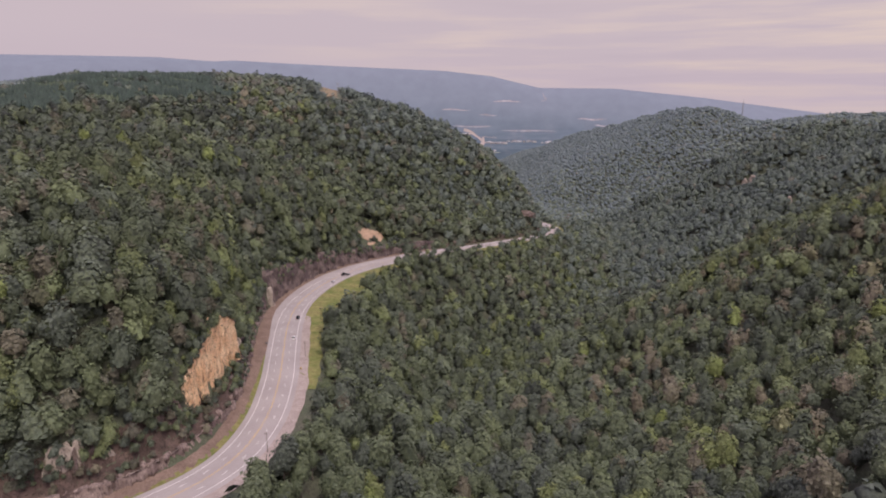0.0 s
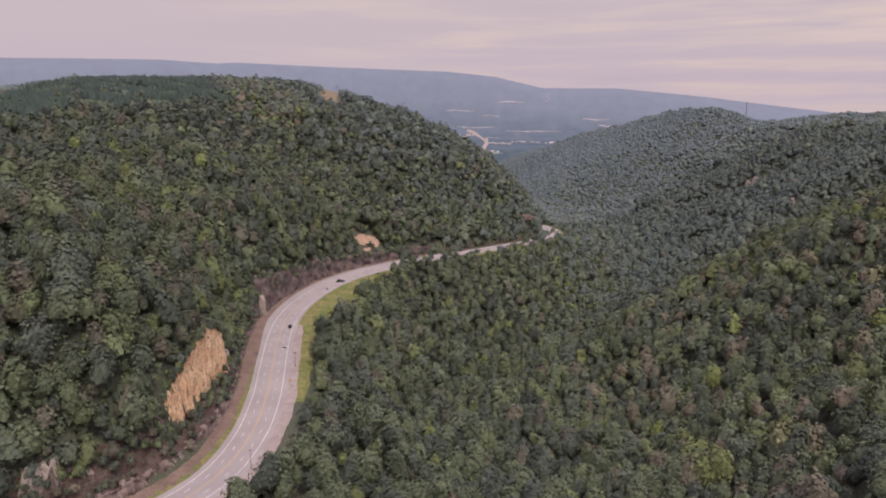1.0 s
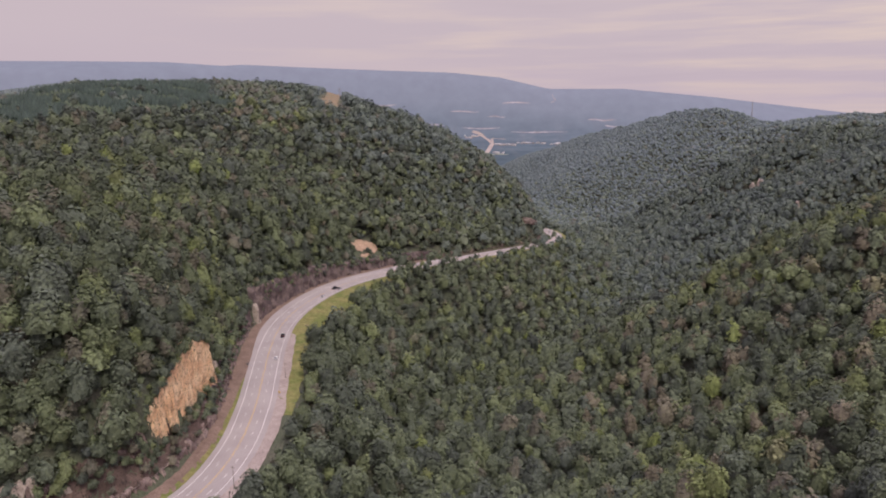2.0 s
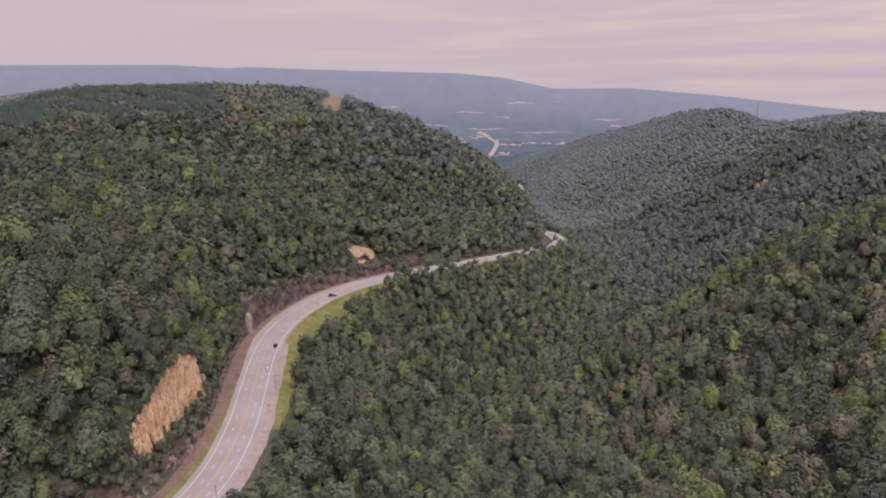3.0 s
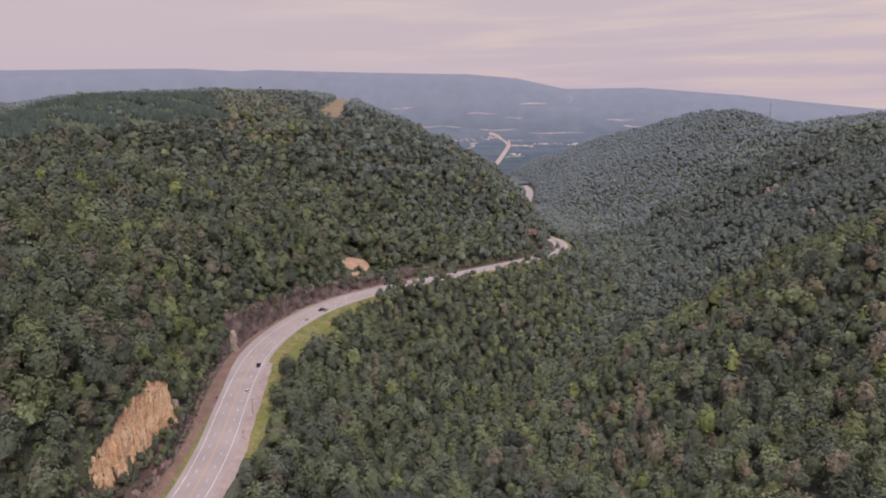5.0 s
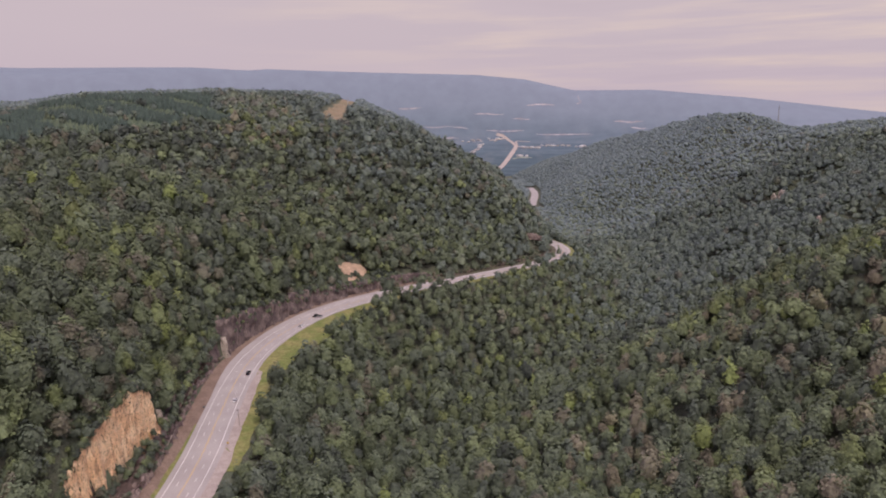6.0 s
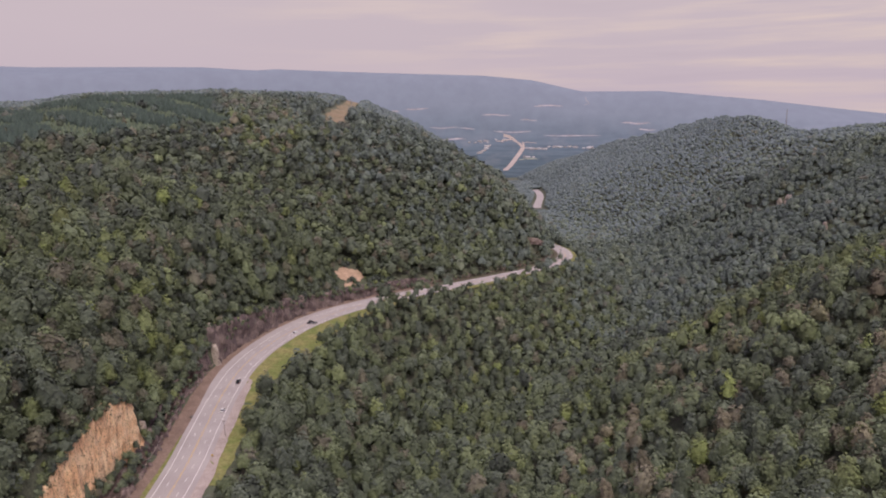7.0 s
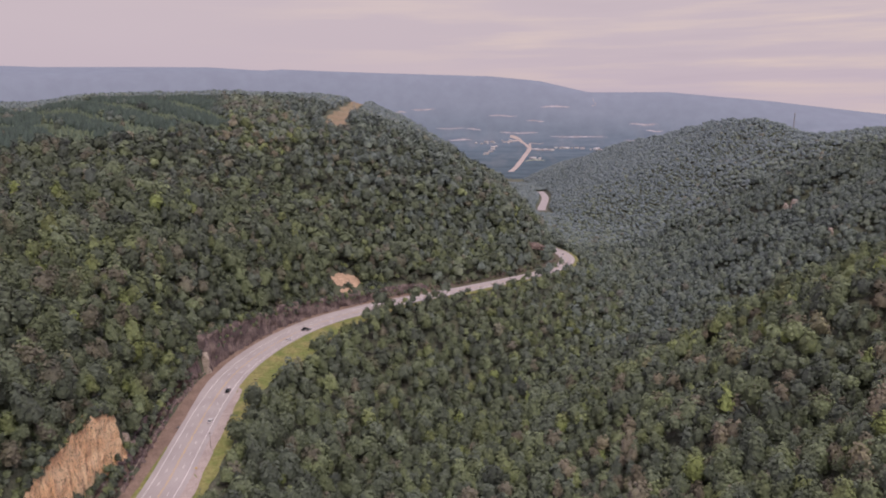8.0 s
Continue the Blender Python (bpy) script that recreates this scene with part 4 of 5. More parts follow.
for u in np.arange(287, 366, 1.3):
    # scrub along the foot of the cliff
    if rng.uniform() < 0.4:
        q = at_u(u, CLIFF_S(u) - rng.uniform(1.5, 4.0))[0]
        brow.append((q.x, q.y, float(np.interp(u, [287, 300, 320, 340, 355, 366], [9.5, 7.5, 7, 11, 14, 17])) + rng.uniform(-1.5, 0.8), rng.uniform(0.9, 2.2)))
brow = np.array(brow)
forest("brow_thicket", "bushes and small trees overhanging the rock faces", brow[:, :3], brow[:, 3], [crown(0, 6, 70, 0.23, 140 + i, 1.2) for i in range(6)],
       leaves, np.clip(rng.beta(1.6, 2.0, len(brow)) * 0.7, 0, 0.72))

# scrub on the ledges and banks round the cliffs
q = scatter(215, 990, 3.4)
s, k = to_road(q[:, 0], q[:, 1])
u = road_u[k]
ledge = (s > 19) & (s < np.minimum(37, cliff_line(u) - 0.5)) & (u > 100) & (u < 700) & (rng.uniform(size=len(q)) < np.where(u < 330, 0.55, np.where(u < 480, 0.28, 0.55))) | (u > 990) & (u < 1060) & (s > 19) & (s < 24) | (u > 700) & (u < 990) & (s > 14.5) & (s < 21) & (rng.uniform(size=len(q)) < 0.75)
skirt = (s < -verge(road[k][:, 1]) - 1.5) & (s > -verge(road[k][:, 1]) - 8) & (u > 180) & (u < 720) & (rng.uniform(size=len(q)) < 0.85)
keep = ledge | skirt
q, s = q[keep], s[keep]
rad = rng.uniform(0.9, 2.4, len(q))
forest("scrub", "green bushes and saplings on the rocky ledges", np.column_stack([q, ground_z(q[:, 0], q[:, 1]) + rad * rng.uniform(0.6, 1.6, len(q)) + 1.5 * (s > 0)]), rad,
       [crown(0, 6, 55, 0.25, 80 + i, 1.2) for i in range(6)], leaves,
       np.where(rng.uniform(size=len(q)) < 0.3, rng.uniform(0.75, 0.86, len(q)), np.clip(rng.beta(2, 2, len(q)) * 0.6, 0, 0.7)), 1.0, True)

p, s, k, z = plant(640, 1250, 7.5, 8.6)
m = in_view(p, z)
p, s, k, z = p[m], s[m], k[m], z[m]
rad, h, tint = tree_sizes(p, s, 4.7)
# trees on the fill below the road, made smaller so the camera sees the road over them
lowered = (s < 0) & (s > -60) & (p[:, 1] < 1120)
rad, h = rad * np.where(lowered, 0.86, 1.0), h * np.where(lowered, 0.80, 1.0)
# taller ones stand against the road on two stretches and screen it from the camera
screen = lowered & (s > -34) & (np.abs(road[k][:, 1] - 660) < 42) | lowered & (s > -34) & (np.abs(road[k][:, 1] - 836) < 58)
h = h + np.where(screen, 2.5, 0.0)
pine_lot = (p[:, 0] < pine_edge(p[:, 1]) + 14 * np.sin(p[:, 1] * 0.03)) & (s > 262 + 15 * np.sin(p[:, 0] * 0.04)) & (p[:, 1] > 645) & (rng.uniform(size=len(p)) > 0.03)
east = p[:, 0] > creek_x(p[:, 1]) - 20
# the share of haze-coloured leaves grows with distance
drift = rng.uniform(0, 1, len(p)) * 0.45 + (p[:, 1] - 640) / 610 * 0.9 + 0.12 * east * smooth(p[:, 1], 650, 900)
haze_step = np.digitize(drift, [0.55])
MIDDLE = [crown(0, 9 + i % 3, 46, 0.27, 20 + i, 1.05 + 0.12 * (i % 5), (0, 0.1, 0.25, 0, 0.4)[i % 5], 0.36) for i in range(15)]
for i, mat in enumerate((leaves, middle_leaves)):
    m = ~pine_lot & (haze_step == i)
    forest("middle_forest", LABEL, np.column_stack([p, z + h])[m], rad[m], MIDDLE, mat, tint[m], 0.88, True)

# the pine plantation: young even-aged pines with slanting stripes of taller, darker ones
rows = []
for y in np.arange(640, 1250, 5.0):
    x = np.arange(-0.70 * y - 25, -215, 4.6)
    rows.append(np.column_stack([x, np.full(len(x), y)]) + rng.uniform(-1.5, 1.5, (len(x), 2)))
q = np.vstack(rows)
s, k = to_road(q[:, 0], q[:, 1])
keep = (s > 255) & (q[:, 0] < pine_edge(q[:, 1]) + 6)
q = q[keep]
v = q[:, 1] + 0.75 * q[:, 0] + 14 * np.sin(q[:, 0] * 0.017) + rng.normal(0, 2.5, len(q))
old = np.abs((v - 490 + 50) % 98 - 50) < 16 + 7 * np.sin(q[:, 0] * 0.011)
tall = np.where(old, 16.5, 9.0) + rng.normal(0, 1.0, len(q))
forest("pine_plantation", "planted pines of two ages in stripes on the plateau", np.column_stack([q, ground_z(q[:, 0], q[:, 1]) - 0.5]), tall, [conifer(2, 60 + i) for i in range(6)],
       needles, np.clip(np.where(old, 0.15, 0.72) + rng.normal(0, 0.12, len(q)), 0, 1))

p, s, k, z = plant(1250, 2900, 6.0)
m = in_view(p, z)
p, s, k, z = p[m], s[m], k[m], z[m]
rad, h, tint = tree_sizes(p, s, 4.1)
FAR = [crown(0, 5, 1, 0.42, 40 + i, 0.9 + 0.05 * (i % 6), 0.0, 0.22) for i in range(12)]
# leaves coloured for haze take over with distance
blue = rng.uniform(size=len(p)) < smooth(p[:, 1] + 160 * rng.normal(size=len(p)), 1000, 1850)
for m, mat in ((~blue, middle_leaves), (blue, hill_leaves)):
    forest("far_forest", "distant broadleaf woodland on the hills, blued for haze", np.column_stack([p, z + 0.5 * h + 1.5])[m], rad[m], FAR, mat, tint[m], 0.8, True)


# ---------------------------------------------------------------- single trees near the camera
def cyl(p0, p1, r0, r1, sides=6):
    """A tapered round between two points, with a cap at its far end."""
    p0, p1 = np.array(p0, float), np.array(p1, float)
    d = p1 - p0
    d /= np.linalg.norm(d)
    a = np.cross(d, [0.3, 0.9, 0.2])
    a /= np.linalg.norm(a)
    b = np.cross(d, a)
    t = np.arange(sides) * 2 * np.pi / sides
    ring = np.cos(t)[:, None] * a + np.sin(t)[:, None] * b
    v = np.vstack([p0 + ring * r0, p1 + ring * r1, [p1]])
    f = []
    for i in range(sides):
        j = (i + 1) % sides
        f += [(i, j, sides + j), (i, sides + j, sides + i), (sides + i, sides + j, 2 * sides)]
    return v, np.array(f)


def merged(pieces):
    vs, fs, base = [], [], 0
    for v, f in pieces:
        vs.append(v)
        fs.append(np.asarray(f) + base)
        base += len(v)
    return np.vstack(vs), np.vstack(fs)


def limbs(seed, height, spread_r, n_limbs, twigs=0):
    r = np.random.default_rng(seed)
    out = [cyl((0, 0, -1.5), (r.normal(0, 0.2), r.normal(0, 0.2), height * 0.6), 0.30, 0.20, 7), cyl((0, 0, height * 0.55), (r.normal(0, 0.4), r.normal(0, 0.4), height), 0.2, 0.05)]
    for i in range(n_limbs):
        a, z0 = r.uniform(0, 6.28), height * r.uniform(0.35, 0.8)
        tip = (spread_r * math.cos(a) * r.uniform(0.6, 1), spread_r * math.sin(a) * r.uniform(0.6, 1), z0 + height * r.uniform(0.12, 0.3))
        out.append(cyl((0, 0, z0), tip, 0.12, 0.04, 5))
        for j in range(twigs):
            q = np.array(tip) * r.uniform(0.5, 1.0) + np.array([0, 0, z0 * 0.2])
            out.append(cyl(q, q + r.normal(0, 1.0, 3) + np.array([0, 0, 0.9]), 0.05, 0.015, 3))
    return merged(out)


def near_crown(seed):
    """A fuller crown for the nearest trees: several boughs' worth of leaf sprays."""
    r = np.random.default_rng(seed)
    tall = r.uniform(1.15, 1.6)
    out = [crown(1, 22, 560, 0.115, seed, tall, 0.12 * (seed % 4))]
    return merged(out)


TREE_WORDS = {"dark": (0.12, "broad green oak with a dense rounded crown"), "green": (0.42, "mid-green broadleaf tree with billowing crown"),
              "light": (0.68, "yellow-green broadleaf tree in full leaf"), "brown": (0.85, "browning broadleaf tree with thin crown"),
              "lime": (0.98, "bright lime-green tree among darker woods")}


def broadleaf_tree(kind_, seed):
    """A tree of crown radius 1 x 4 m: trunk with limbs, and crown."""
    hue, words = TREE_WORDS[kind_]
    root = tagged(new("broadleaf_tree"), words, "tree", "trees of the gorge slopes")
    tv, tf = limbs(seed, 9.0, 2.6, 5)
    part("trunk", mesh_from("trunk", tv, tf, [bark]), root)
    cv, cf = near_crown(seed)
    cv = cv * 4.1 + np.array([0, 0, 8.6])
    r = np.random.default_rng(seed + 900)
    part("crown", mesh_from("crown", cv, cf, [leaves], True, tint=np.full(len(cv), hue) + r.uniform(-0.02, 0.02, len(cv))), root)
    return root


kinds = [("dark", 1), ("dark", 2), ("green", 3), ("green", 4), ("green", 5), ("light", 6), ("brown", 7), ("brown", 8), ("lime", 9)]
made = {}
r3 = np.random.default_rng(17)
for x, y, z, rad, h, tint in lone_trees:
    fit_kinds = [q for q in kinds if (q[0] == "dark") == (tint < 0.28) and (q[0] == "brown") == (0.73 < tint < 0.93) and (q[0] == "lime") == (tint >= 0.93)
                 and (q[0] == "light") == (0.55 < tint <= 0.73)] or kinds[2:5]
    q = fit_kinds[r3.integers(len(fit_kinds))]
    k = rad / 4.1
    m = Matrix.Translation((x, y, z - 0.3 + max(0.0, h - 8.6 * k) * 0.5)) @ Euler((0, 0, r3.uniform(0, 6.28))).to_matrix().to_4x4()
    if q not in made:
        made[q] = broadleaf_tree(*q)
        ob = made[q]
        ob.matrix_basis = m
    else:
        ob = copy_thing(made[q], m)
    ob.scale = (k, k, k * r3.uniform(0.9, 1.15))


def bare_tree(x, y, height, seed):
    root = tagged(new("dead_tree"), "bare pale dead tree with broken branches", "tree", "dead trees")
    v, f = limbs(seed, height, height * 0.32, 9, 3)
    part("trunk", mesh_from("trunk", v, f, [dead_wood]), root)
    root.location = (x, y, ground_z(x, y)[0])
    return root


dead_wood = plain_paint("bleached_dead_wood", (0.42, 0.37, 0.34), 0.9, 0.2, 2.0)
for x, y, hgt, sd in ((227, 450, 19, 1), (232, 441, 15, 2), (-40, 272, 13, 3), (-36, 276, 11, 4), (196, 405, 17, 5), (160, 352, 16, 6)):
    bare_tree(x, y, hgt, sd)


# ---------------------------------------------------------------- vehicles
def shell(sections):
    """A closed hull from cross-sections along y: (y, half width at sill, half width at top, z low, z high)."""
    v, f = [], []
    for y, w0, w1, z0, z1 in sections:
        v += [(-w0, y, z0), (-w0 * 1.02, y, z0 * 0.4 + z1 * 0.6), (-w1, y, z1), (w1, y, z1), (w0 * 1.02, y, z0 * 0.4 + z1 * 0.6), (w0, y, z0)]
    k = 6
    for i in range(len(sections) - 1):
        for j in range(k):
            a, b = i * k + j, i * k + (j + 1) % k
            f.append((a, b, b + k, a + k))
    n = (len(sections) - 1) * k
    f += [(0, 1, 4, 5), (1, 2, 3, 4), (n + 5, n + 4, n + 1, n), (n + 4, n + 3, n + 2, n + 1)]
    return np.array(v, float), np.array(f)


def box(x0, x1, y0, y1, z0, z1):
    v = np.array([(x, y, z) for z in (z0, z1) for y in (y0, y1) for x in (x0, x1)], float)
    return v, np.array([(0, 2, 3, 1), (4, 5, 7, 6), (0, 1, 5, 4), (2, 6, 7, 3), (0, 4, 6, 2), (1, 3, 7, 5)])


def wheel_mesh():
    t = np.arange(14) * 2 * np.pi / 14
    v, f = [], []
    for x, r in ((-0.11, 0.29), (-0.11, 0.34), (0.11, 0.34), (0.11, 0.29)):
        v += [(x, r * math.cos(a), r * math.sin(a)) for a in t]
    for i in range(3):
        for j in range(14):
            f.append((i * 14 + j, i * 14 + (j + 1) % 14, (i + 1) * 14 + (j + 1) % 14, (i + 1) * 14 + j))
    return mesh_from("tyre", v, f, [rubber])


def rim_mesh():
    t = np.arange(14) * 2 * np.pi / 14
    v = [(x, 0.28 * math.cos(a), 0.28 * math.sin(a)) for x in (-0.1, 0.1) for a in t] + [(-0.1, 0, 0), (0.1, 0, 0)]
    f = [(j, (j + 1) % 14, 28) for j in range(14)] + [(14 + j, 14 + (j + 1) % 14, 29) for j in range(14)]
    return mesh_from("rim", v, f, [steel])


TYRE, RIM = wheel_mesh(), rim_mesh()
FORMS = {
    "car": ([(-2.25, 0.80, 0.72, 0.35, 0.75), (-2.1, 0.88, 0.80, 0.28, 0.95), (-0.9, 0.90, 0.84, 0.25, 0.96), (0.9, 0.90, 0.84, 0.25, 0.92), (2.0, 0.86, 0.74, 0.28, 0.74), (2.25, 0.76, 0.66, 0.35, 0.62)],
            [(-1.75, 0.80, 0.74, 0.93, 0.97), (-1.1, 0.80, 0.62, 0.93, 1.40), (0.25, 0.80, 0.64, 0.92, 1.43), (1.15, 0.80, 0.74, 0.90, 0.94)]),
    "suv": ([(-2.3, 0.86, 0.80, 0.40, 0.95), (-2.2, 0.94, 0.88, 0.33, 1.10), (-0.9, 0.95, 0.90, 0.32, 1.10), (0.95, 0.95, 0.90, 0.32, 1.08), (2.1, 0.92, 0.84, 0.35, 0.98), (2.35, 0.84, 0.76, 0.42, 0.82)],
            [(-2.15, 0.88, 0.80, 1.08, 1.12), (-1.95, 0.88, 0.74, 1.08, 1.68), (0.25, 0.88, 0.74, 1.08, 1.72), (1.1, 0.88, 0.82, 1.06, 1.10)]),
    "pickup": ([(-2.75, 0.90, 0.88, 0.45, 1.05), (-2.7, 0.96, 0.94, 0.42, 1.08), (-0.8, 0.97, 0.94, 0.42, 1.08), (0.9, 0.97, 0.92, 0.42, 1.10), (2.4, 0.94, 0.86, 0.42, 1.04), (2.7, 0.88, 0.80, 0.48, 0.88)],
               [(-0.85, 0.90, 0.84, 1.06, 1.12), (-0.7, 0.90, 0.76, 1.06, 1.78), (0.55, 0.90, 0.76, 1.08, 1.80), (1.3, 0.90, 0.84, 1.08, 1.12)]),
}


def vehicle(form, colour, words, u, s0, back=False):
    """A parked or passing car on the road, its nose along +y of its own axes."""
    hull, cabin = FORMS[form]
    root = tagged(new("pickup_truck" if form == "pickup" else form), words, "vehicle", "vehicles on the highway")
    paint = plain_paint(form + "_paint", colour, 0.25, 0.04, 1.0, 0.0, 0.5)
    v, f = shell(hull)
    body = part("body", mesh_from("body", v, f, [paint]), root)
    v, f = shell(cabin)
    part("windows", mesh_from("windows", v * np.array([1.0, 1.0, 0.995]), f, [glass_dark]), root, "dark glass windows")
    y0, y1, zr, wr = cabin[1][0], cabin[2][0], cabin[1][4], cabin[1][2]
    v, f = box(-wr - 0.03, wr + 0.03, y0 - 0.06, y1 + 0.06, zr + 0.01, zr + 0.07)
    part("roof", mesh_from("roof", v, f, [paint]), root)
    for sx in (-1, 1):
        for yy in (-1.35, 1.40):
            w = part("wheel", TYRE, root)
            w.location = (sx * 0.84, yy, 0.34)
            part("rim", RIM, w)
        v, f = box(sx * 0.66 - 0.14, sx * 0.66 + 0.14, hull[-1][0] - 0.14, hull[-1][0] + 0.02, 0.62, 0.78)
        part("headlight", mesh_from("headlight", v, f, [lamp_clear]), body)
        v, f = box(sx * 0.70 - 0.12, sx * 0.70 + 0.12, hull[0][0] - 0.03, hull[0][0] + 0.12, 0.72, 0.92)
        part("tail_light", mesh_from("tail_light", v, f, [lamp_red]), body)
    p, a = at_u(u, s0, 0.03)
    ahead = at_u(u + 2, s0)[0]
    root.matrix_world = Matrix.Translation(p) @ Matrix.Scale(1.2, 4) @ Euler((math.atan2(ahead.z - at_u(u, s0)[0].z, 2.0) * (-1 if back else 1), 0, a + (math.pi if back else 0))).to_matrix().to_4x4()
    return root


vehicle("car", (0.88, 0.87, 0.86), "white saloon car driving on the highway", u_of(407), -5.5)
vehicle("suv", (0.035, 0.035, 0.04), "black sport utility car driving on the highway", u_of(448), -5.5)
vehicle("car", (0.86, 0.85, 0.84), "white hatchback car entering the bend", u_of(545), -5.5)
vehicle("pickup", (0.03, 0.028, 0.03), "dark pickup truck on the bend of the highway", u_of(570), -1.9)
vehicle("car", (0.30, 0.29, 0.29), "grey saloon car on the bend of the highway", u_of(571), -5.6)
vehicle("suv", (0.04, 0.035, 0.035), "dark sport utility car on the far stretch of highway", u_of(702), 2.0, True)
vehicle("car", (0.65, 0.64, 0.63), "pale car on the far bend of the highway", u_of(1052), 2.0, True)


# ---------------------------------------------------------------- roadside furniture
def utility_pole(u, s0, height):
    root = tagged(new("utility_pole"), "slim dark pole standing at the roadside", "pole", "roadside poles")
    v, f = cyl((0, 0, -1), (0, 0, height), 0.16, 0.10, 8)
    part("pole", mesh_from("pole", v, f, [pole_wood]), root)
    v, f = box(-0.9, 0.9, -0.07, 0.07, height - 0.7, height - 0.55)
    part("crossarm", mesh_from("crossarm", v, f, [pole_wood]), root)
    root.location = at_u(u, s0)[0]
    root.rotation_euler = (0, 0, at_u(u, s0)[1])
    return root


utility_pole(u_of(268), -11.6, 9.5)
utility_pole(u_of(376), -13.4, 9.5)


def sign_post(u, s0):
    root = tagged(new("road_sign"), "tall wooden sign post with a blank pale board", "sign")
    for sx in (-0.5, 0.5):
        v, f = box(sx - 0.06, sx + 0.06, -0.06, 0.06, -1, 5.0)
        part("post", mesh_from("post", v, f, [pole_wood]), root)
    v, f = box(-1.6, 1.6, -0.05, 0.05, 4.0, 5.1)
    part("board", mesh_from("board", v, f, [plain_paint("faded_sign_paint", (0.42, 0.38, 0.22), 0.7)]), root)
    root.location = at_u(u, s0, -0.4)[0]
    root.rotation_euler = (0, 0, at_u(u, s0)[1])


sign_post(u_of(458), -21)


def marker_post(u, s0):
    root = tagged(new("marker_post"), "small yellow roadside marker on a short post", "sign")
    v, f = cyl((0, 0, -0.3), (0, 0, 1.3), 0.05, 0.05, 6)
    part("post", mesh_from("post", v, f, [dark_steel]), root)
    v, f = box(-0.45, 0.45, -0.03, 0.03, 0.75, 1.6)
    part("plate", mesh_from("plate", v, f, [plain_paint("yellow_sign_paint", (0.70, 0.46, 0.06), 0.5)]), root)
    root.location = at_u(u, s0)[0]
    root.rotation_euler = (0, 0, at_u(u, s0)[1])


marker_post(368, -11.2)
root = tagged(new("drain_grate"), "dark steel drain box at the edge of the asphalt", "drain")
v, f = box(-0.7, 0.7, -1.1, 1.1, -0.2, 0.35)
part("box", mesh_from("box", v, f, [dark_steel]), root)
root.location, root.rotation_euler = at_u(u_of(402), 11.2)[0], (0, 0, at_u(u_of(402), 11)[1])


# ---------------------------------------------------------------- masts on the hills
def lattice(height, base, top, levels, thick):
    """Legs and bracing of a square lattice mast."""
    out = []
    corner = lambda i, t: np.array([(1, 1), (-1, 1), (-1, -1), (1, -1)][i % 4] + (0,)) * (base + (top - base) * t) / 2 + np.array([0, 0, height * t])
    for i in range(4):
        out.append(cyl(corner(i, 0), corner(i, 1), thick, thick * 0.7, 4))
        for j in range(levels):
            out.append(cyl(corner(i, j / levels), corner(i + 1, (j + 1) / levels), thick * 0.6, thick * 0.6, 3))
            out.append(cyl(corner(i + 1, j / levels), corner(i, (j + 1) / levels), thick * 0.6, thick * 0.6, 3))
    return merged(out)


def radio_mast(x, y, height):
    root = tagged(new("radio_mast"), "tall thin steel radio mast on the hilltop", "mast")
    part("lattice", mesh_from("lattice", *lattice(height, 2.2, 1.4, 16, 0.22), [steel]), root)
    part("antenna", mesh_from("antenna", *cyl((0, 0, height), (0, 0, height + 6), 0.25, 0.15), [steel]), root)
    root.location = (x, y, ground_z(x, y)[0])


def pylon(x, y, height):
    root = tagged(new("power_pylon"), "small grey lattice power pylon in the clearing", "pylon", "power pylons")
    part("lattice", mesh_from("lattice", *lattice(height, 4.0, 0.9, 6, 0.14), [steel]), root)
    for z in (height * 0.78, height * 0.93):
        v, f = box(-4.0, 4.0, -0.2, 0.2, z, z + 0.35)
        part("crossarm", mesh_from("crossarm", v, f, [steel]), root)
    root.location = (x, y, ground_z(x, y)[0])


radio_mast(775, 1760, 55)
pylon(-205, 1335, 26)


# ---------------------------------------------------------------- the valley town, far off
far_paving = plain_paint("pale_concrete", (0.42, 0.355, 0.315), 0.9, 0.1, 0.02)
# field colour greyed and lightened to stand for the haze over it
field_mat = earth("hazed_hay_field", (0.44, 0.40, 0.42), (0.35, 0.33, 0.36), 0.006, 0.03)
green_field = earth("pale_green_pasture", (0.26, 0.29, 0.24), (0.30, 0.31, 0.26), 0.008, 0.03)
land_strip("valley_highway", "pale divided highway running across the valley", "road", [(124, 3300), (140, 3440), (170, 3640), (205, 3885), (257, 4272)], 27, far_paving, 2.5, 40)
land_strip("valley_highway", "pale highway bending away beyond the junction", "road", [(257, 4272), (232, 4400), (193, 4484), (138, 4510)], 21, far_paving, 3.5, 20)
land_strip("slip_road", "pale slip road of the valley junction", "road", [(257, 4272), (262, 4345), (263, 4418), (300, 4412), (348, 4401)], 12, far_paving, 3.5, 20)
land_strip("slip_road", "pale service road round the junction", "road", [(193, 4478), (156, 4465), (120, 4457), (89, 4451)], 12, far_paving, 3.0, 20)
land_strip("slip_road", "pale access road to the town", "road", [(257, 4272), (292, 4270), (388, 4212)], 11, far_paving, 3.0, 20)
land_strip("country_road", "pale country lane between scattered houses", "road", [(-7, 4006), (5, 4180), (53, 4378)], 6, far_paving, 2.5, 20)


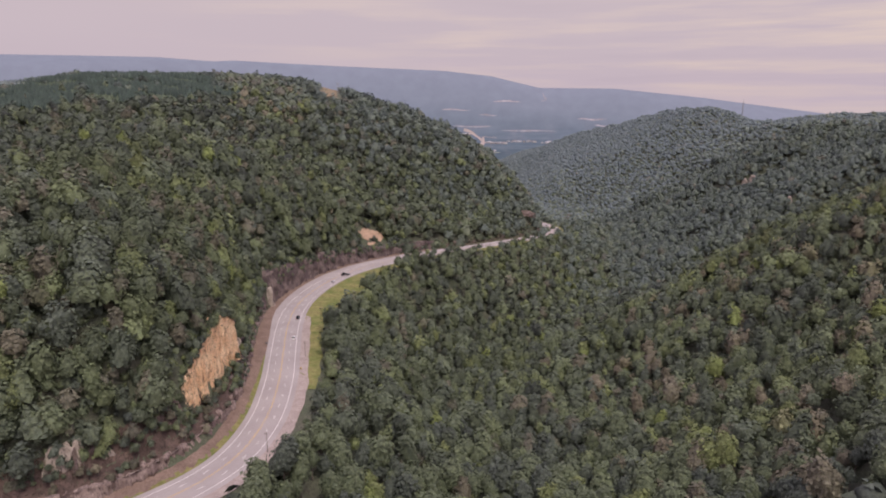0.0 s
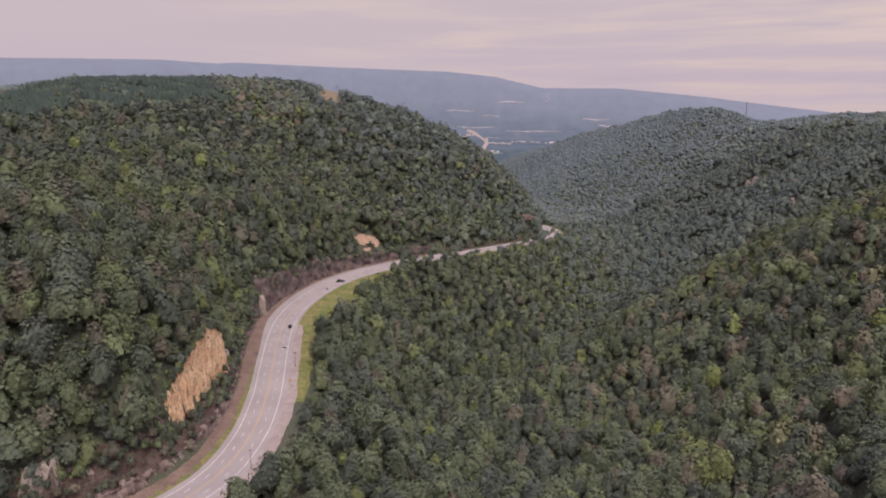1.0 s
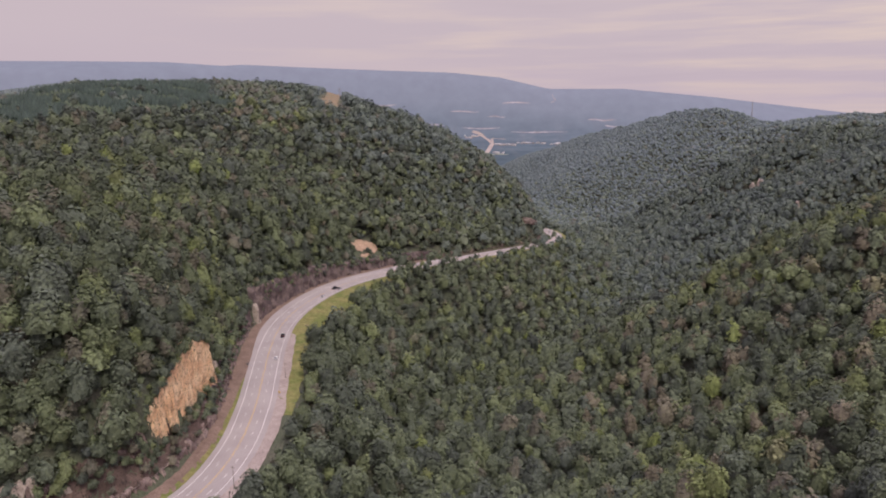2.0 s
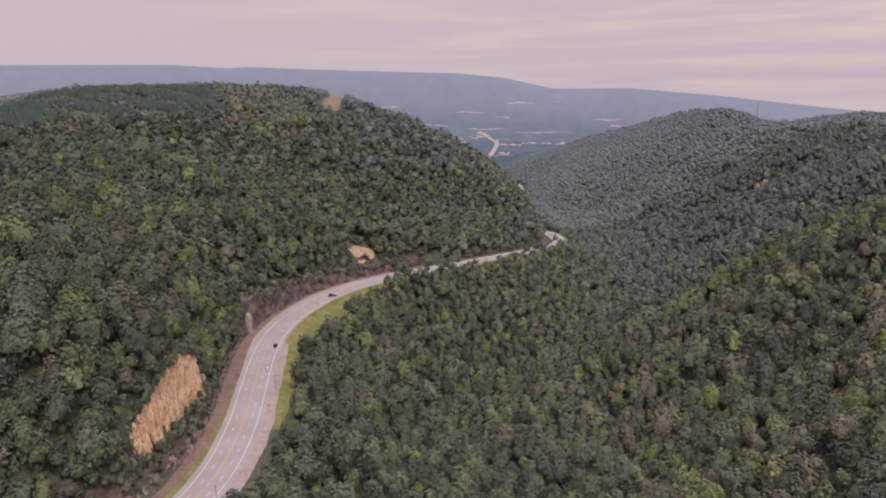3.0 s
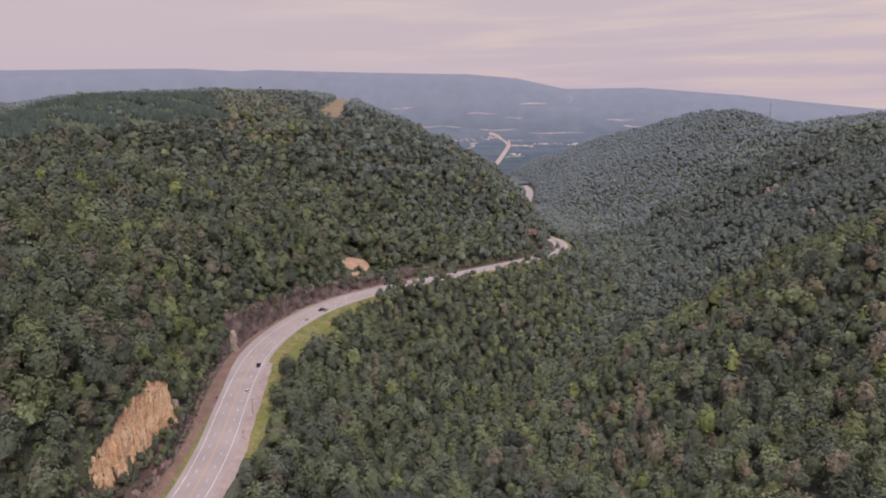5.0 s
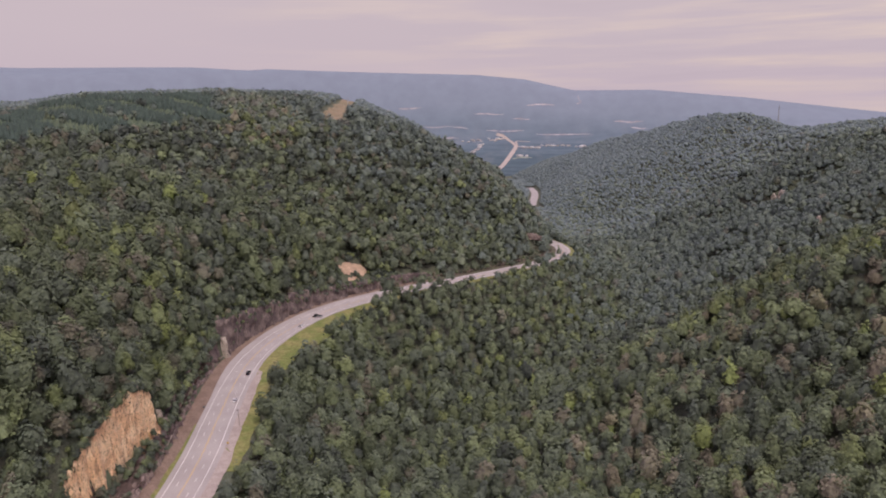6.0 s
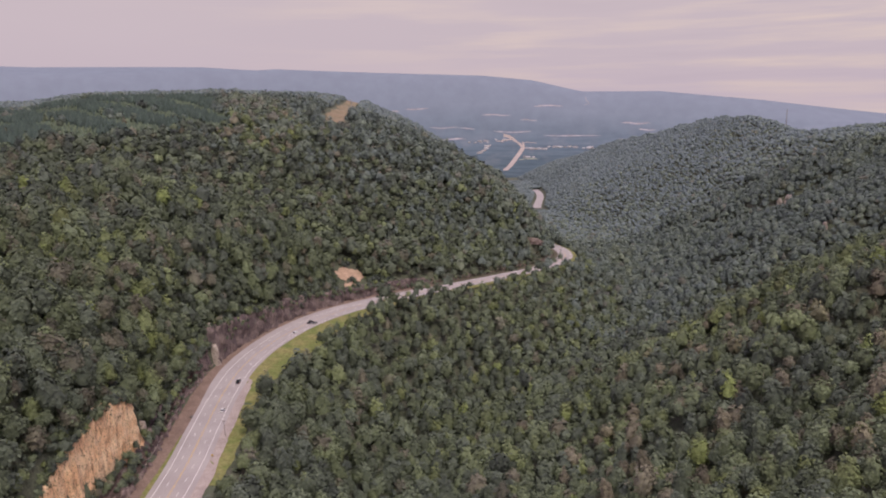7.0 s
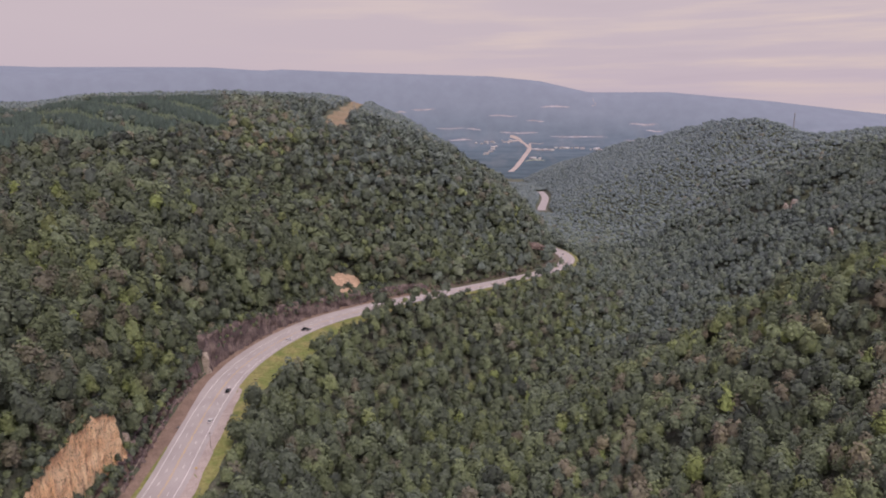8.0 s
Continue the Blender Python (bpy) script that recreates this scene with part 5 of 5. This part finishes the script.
def meadow(x0, y0, x1, y1, deep, mat, seed):
    """An open field, placed and sized to fit the camera's view: long, uneven in outline and lying on the land."""
    r = np.random.default_rng(seed)
    nu, nv = 22, 5
    t = np.linspace(0, 1, nu)
    half = deep / 2 * (np.sin(np.pi * np.clip(t, 0.02, 0.98)) ** 0.5) * r.uniform(0.45, 1.0, nu)
    mid = deep * 0.22 * np.sin(t * r.uniform(4, 9) + seed)
    v = np.array([(x0 + (x1 - x0) * t[i], y0 + (y1 - y0) * t[i] + mid[i] + half[i] * (2 * j / (nv - 1) - 1)) for j in range(nv) for i in range(nu)])
    return tagged(new("field", mesh_from("field", np.column_stack([v, ground_z(v[:, 0], v[:, 1]) + 3.0]), grid_faces(nu, nv), [mat], True)), "pale mown field on the valley floor", "field", kind="structure")


for i, (x0, y0, x1, y1, deep) in enumerate(((-525, 4616, -370, 4632, 10), (-10, 4620, 185, 4617, 8), (245, 4592, 362, 4586, 8), (-152, 4552, -50, 4550, 9), (-355, 4544, -157, 4555, 8),
                                            (70, 4534, 318, 4526, 11), (394, 4499, 760, 4464, 11), (-265, 4477, -113, 4483, 17), (345, 4662, 535, 4667, 11), (900, 4524, 1080, 4488, 12),
                                            (1000, 4467, 1102, 4444, 12), (864, 4419, 960, 4402, 15), (-640, 4590, -560, 4600, 9))):
    meadow(x0, y0, x1, y1, deep, field_mat, 60 + i)
meadow(205, 3753, 320, 3790, 75, green_field, 81)
land_strip("ridge_track", "pale winding track climbing the far ridge", "track", [(692, 4736), (696, 4701), (708, 4680), (678, 4670)], 5, field_mat, 3.0, 6)


def far_house(x, y, w, d, h, yaw, wall_mat, roof_mat, words):
    root = tagged(new("building"), words, "building", "buildings of the valley town")
    v, f = box(-w / 2, w / 2, -d / 2, d / 2, -3, h)
    part("wall", mesh_from("wall", v, f, [wall_mat]), root)
    e = 0.4
    v = np.array([(-w / 2 - e, -d / 2 - e, h), (w / 2 + e, -d / 2 - e, h), (w / 2 + e, d / 2 + e, h), (-w / 2 - e, d / 2 + e, h), (-w / 2 - e, 0, h + d * 0.22), (w / 2 + e, 0, h + d * 0.22)])
    f = np.array([(0, 1, 5), (0, 5, 4), (2, 3, 4), (2, 4, 5), (1, 2, 5), (3, 0, 4)])
    part("roof", mesh_from("roof", v, f, [roof_mat]), root)
    root.location, root.rotation_euler = (x, y, ground_z(x, y)[0] + 1), (0, 0, yaw)


walls = [plain_paint("white_siding", (0.52, 0.50, 0.49), 0.8), plain_paint("tan_siding", (0.42, 0.35, 0.30), 0.8)]
roofs = [plain_paint("white_metal_roof", (0.50, 0.48, 0.48), 0.5), plain_paint("grey_shingles", (0.27, 0.25, 0.25), 0.9)]
r4 = np.random.default_rng(5)
for x0, y0, x1, y1, num in ((270, 4225, 395, 4185, 11), (409, 4309, 584, 4256, 12), (620, 4235, 690, 4198, 5), (255, 3840, 305, 3815, 4), (-7, 4006, 53, 4378, 8), (-80, 4420, 60, 4460, 6), (89, 4445, 190, 4470, 4)):
    for i in range(num):
        t = (i + r4.uniform(0.1, 0.9)) / num
        big = r4.uniform() < 0.3
        far_house(x0 + (x1 - x0) * t + r4.normal(0, 8), y0 + (y1 - y0) * t + r4.normal(0, 14), 26 if big else 13, 16 if big else 9, 6 if big else 4, r4.uniform(-0.6, 0.6),
                  walls[int(r4.uniform() < 0.3)], roofs[int(r4.uniform() < 0.4)], "large pale commercial building in the valley town" if big else "small pale house in the valley town")
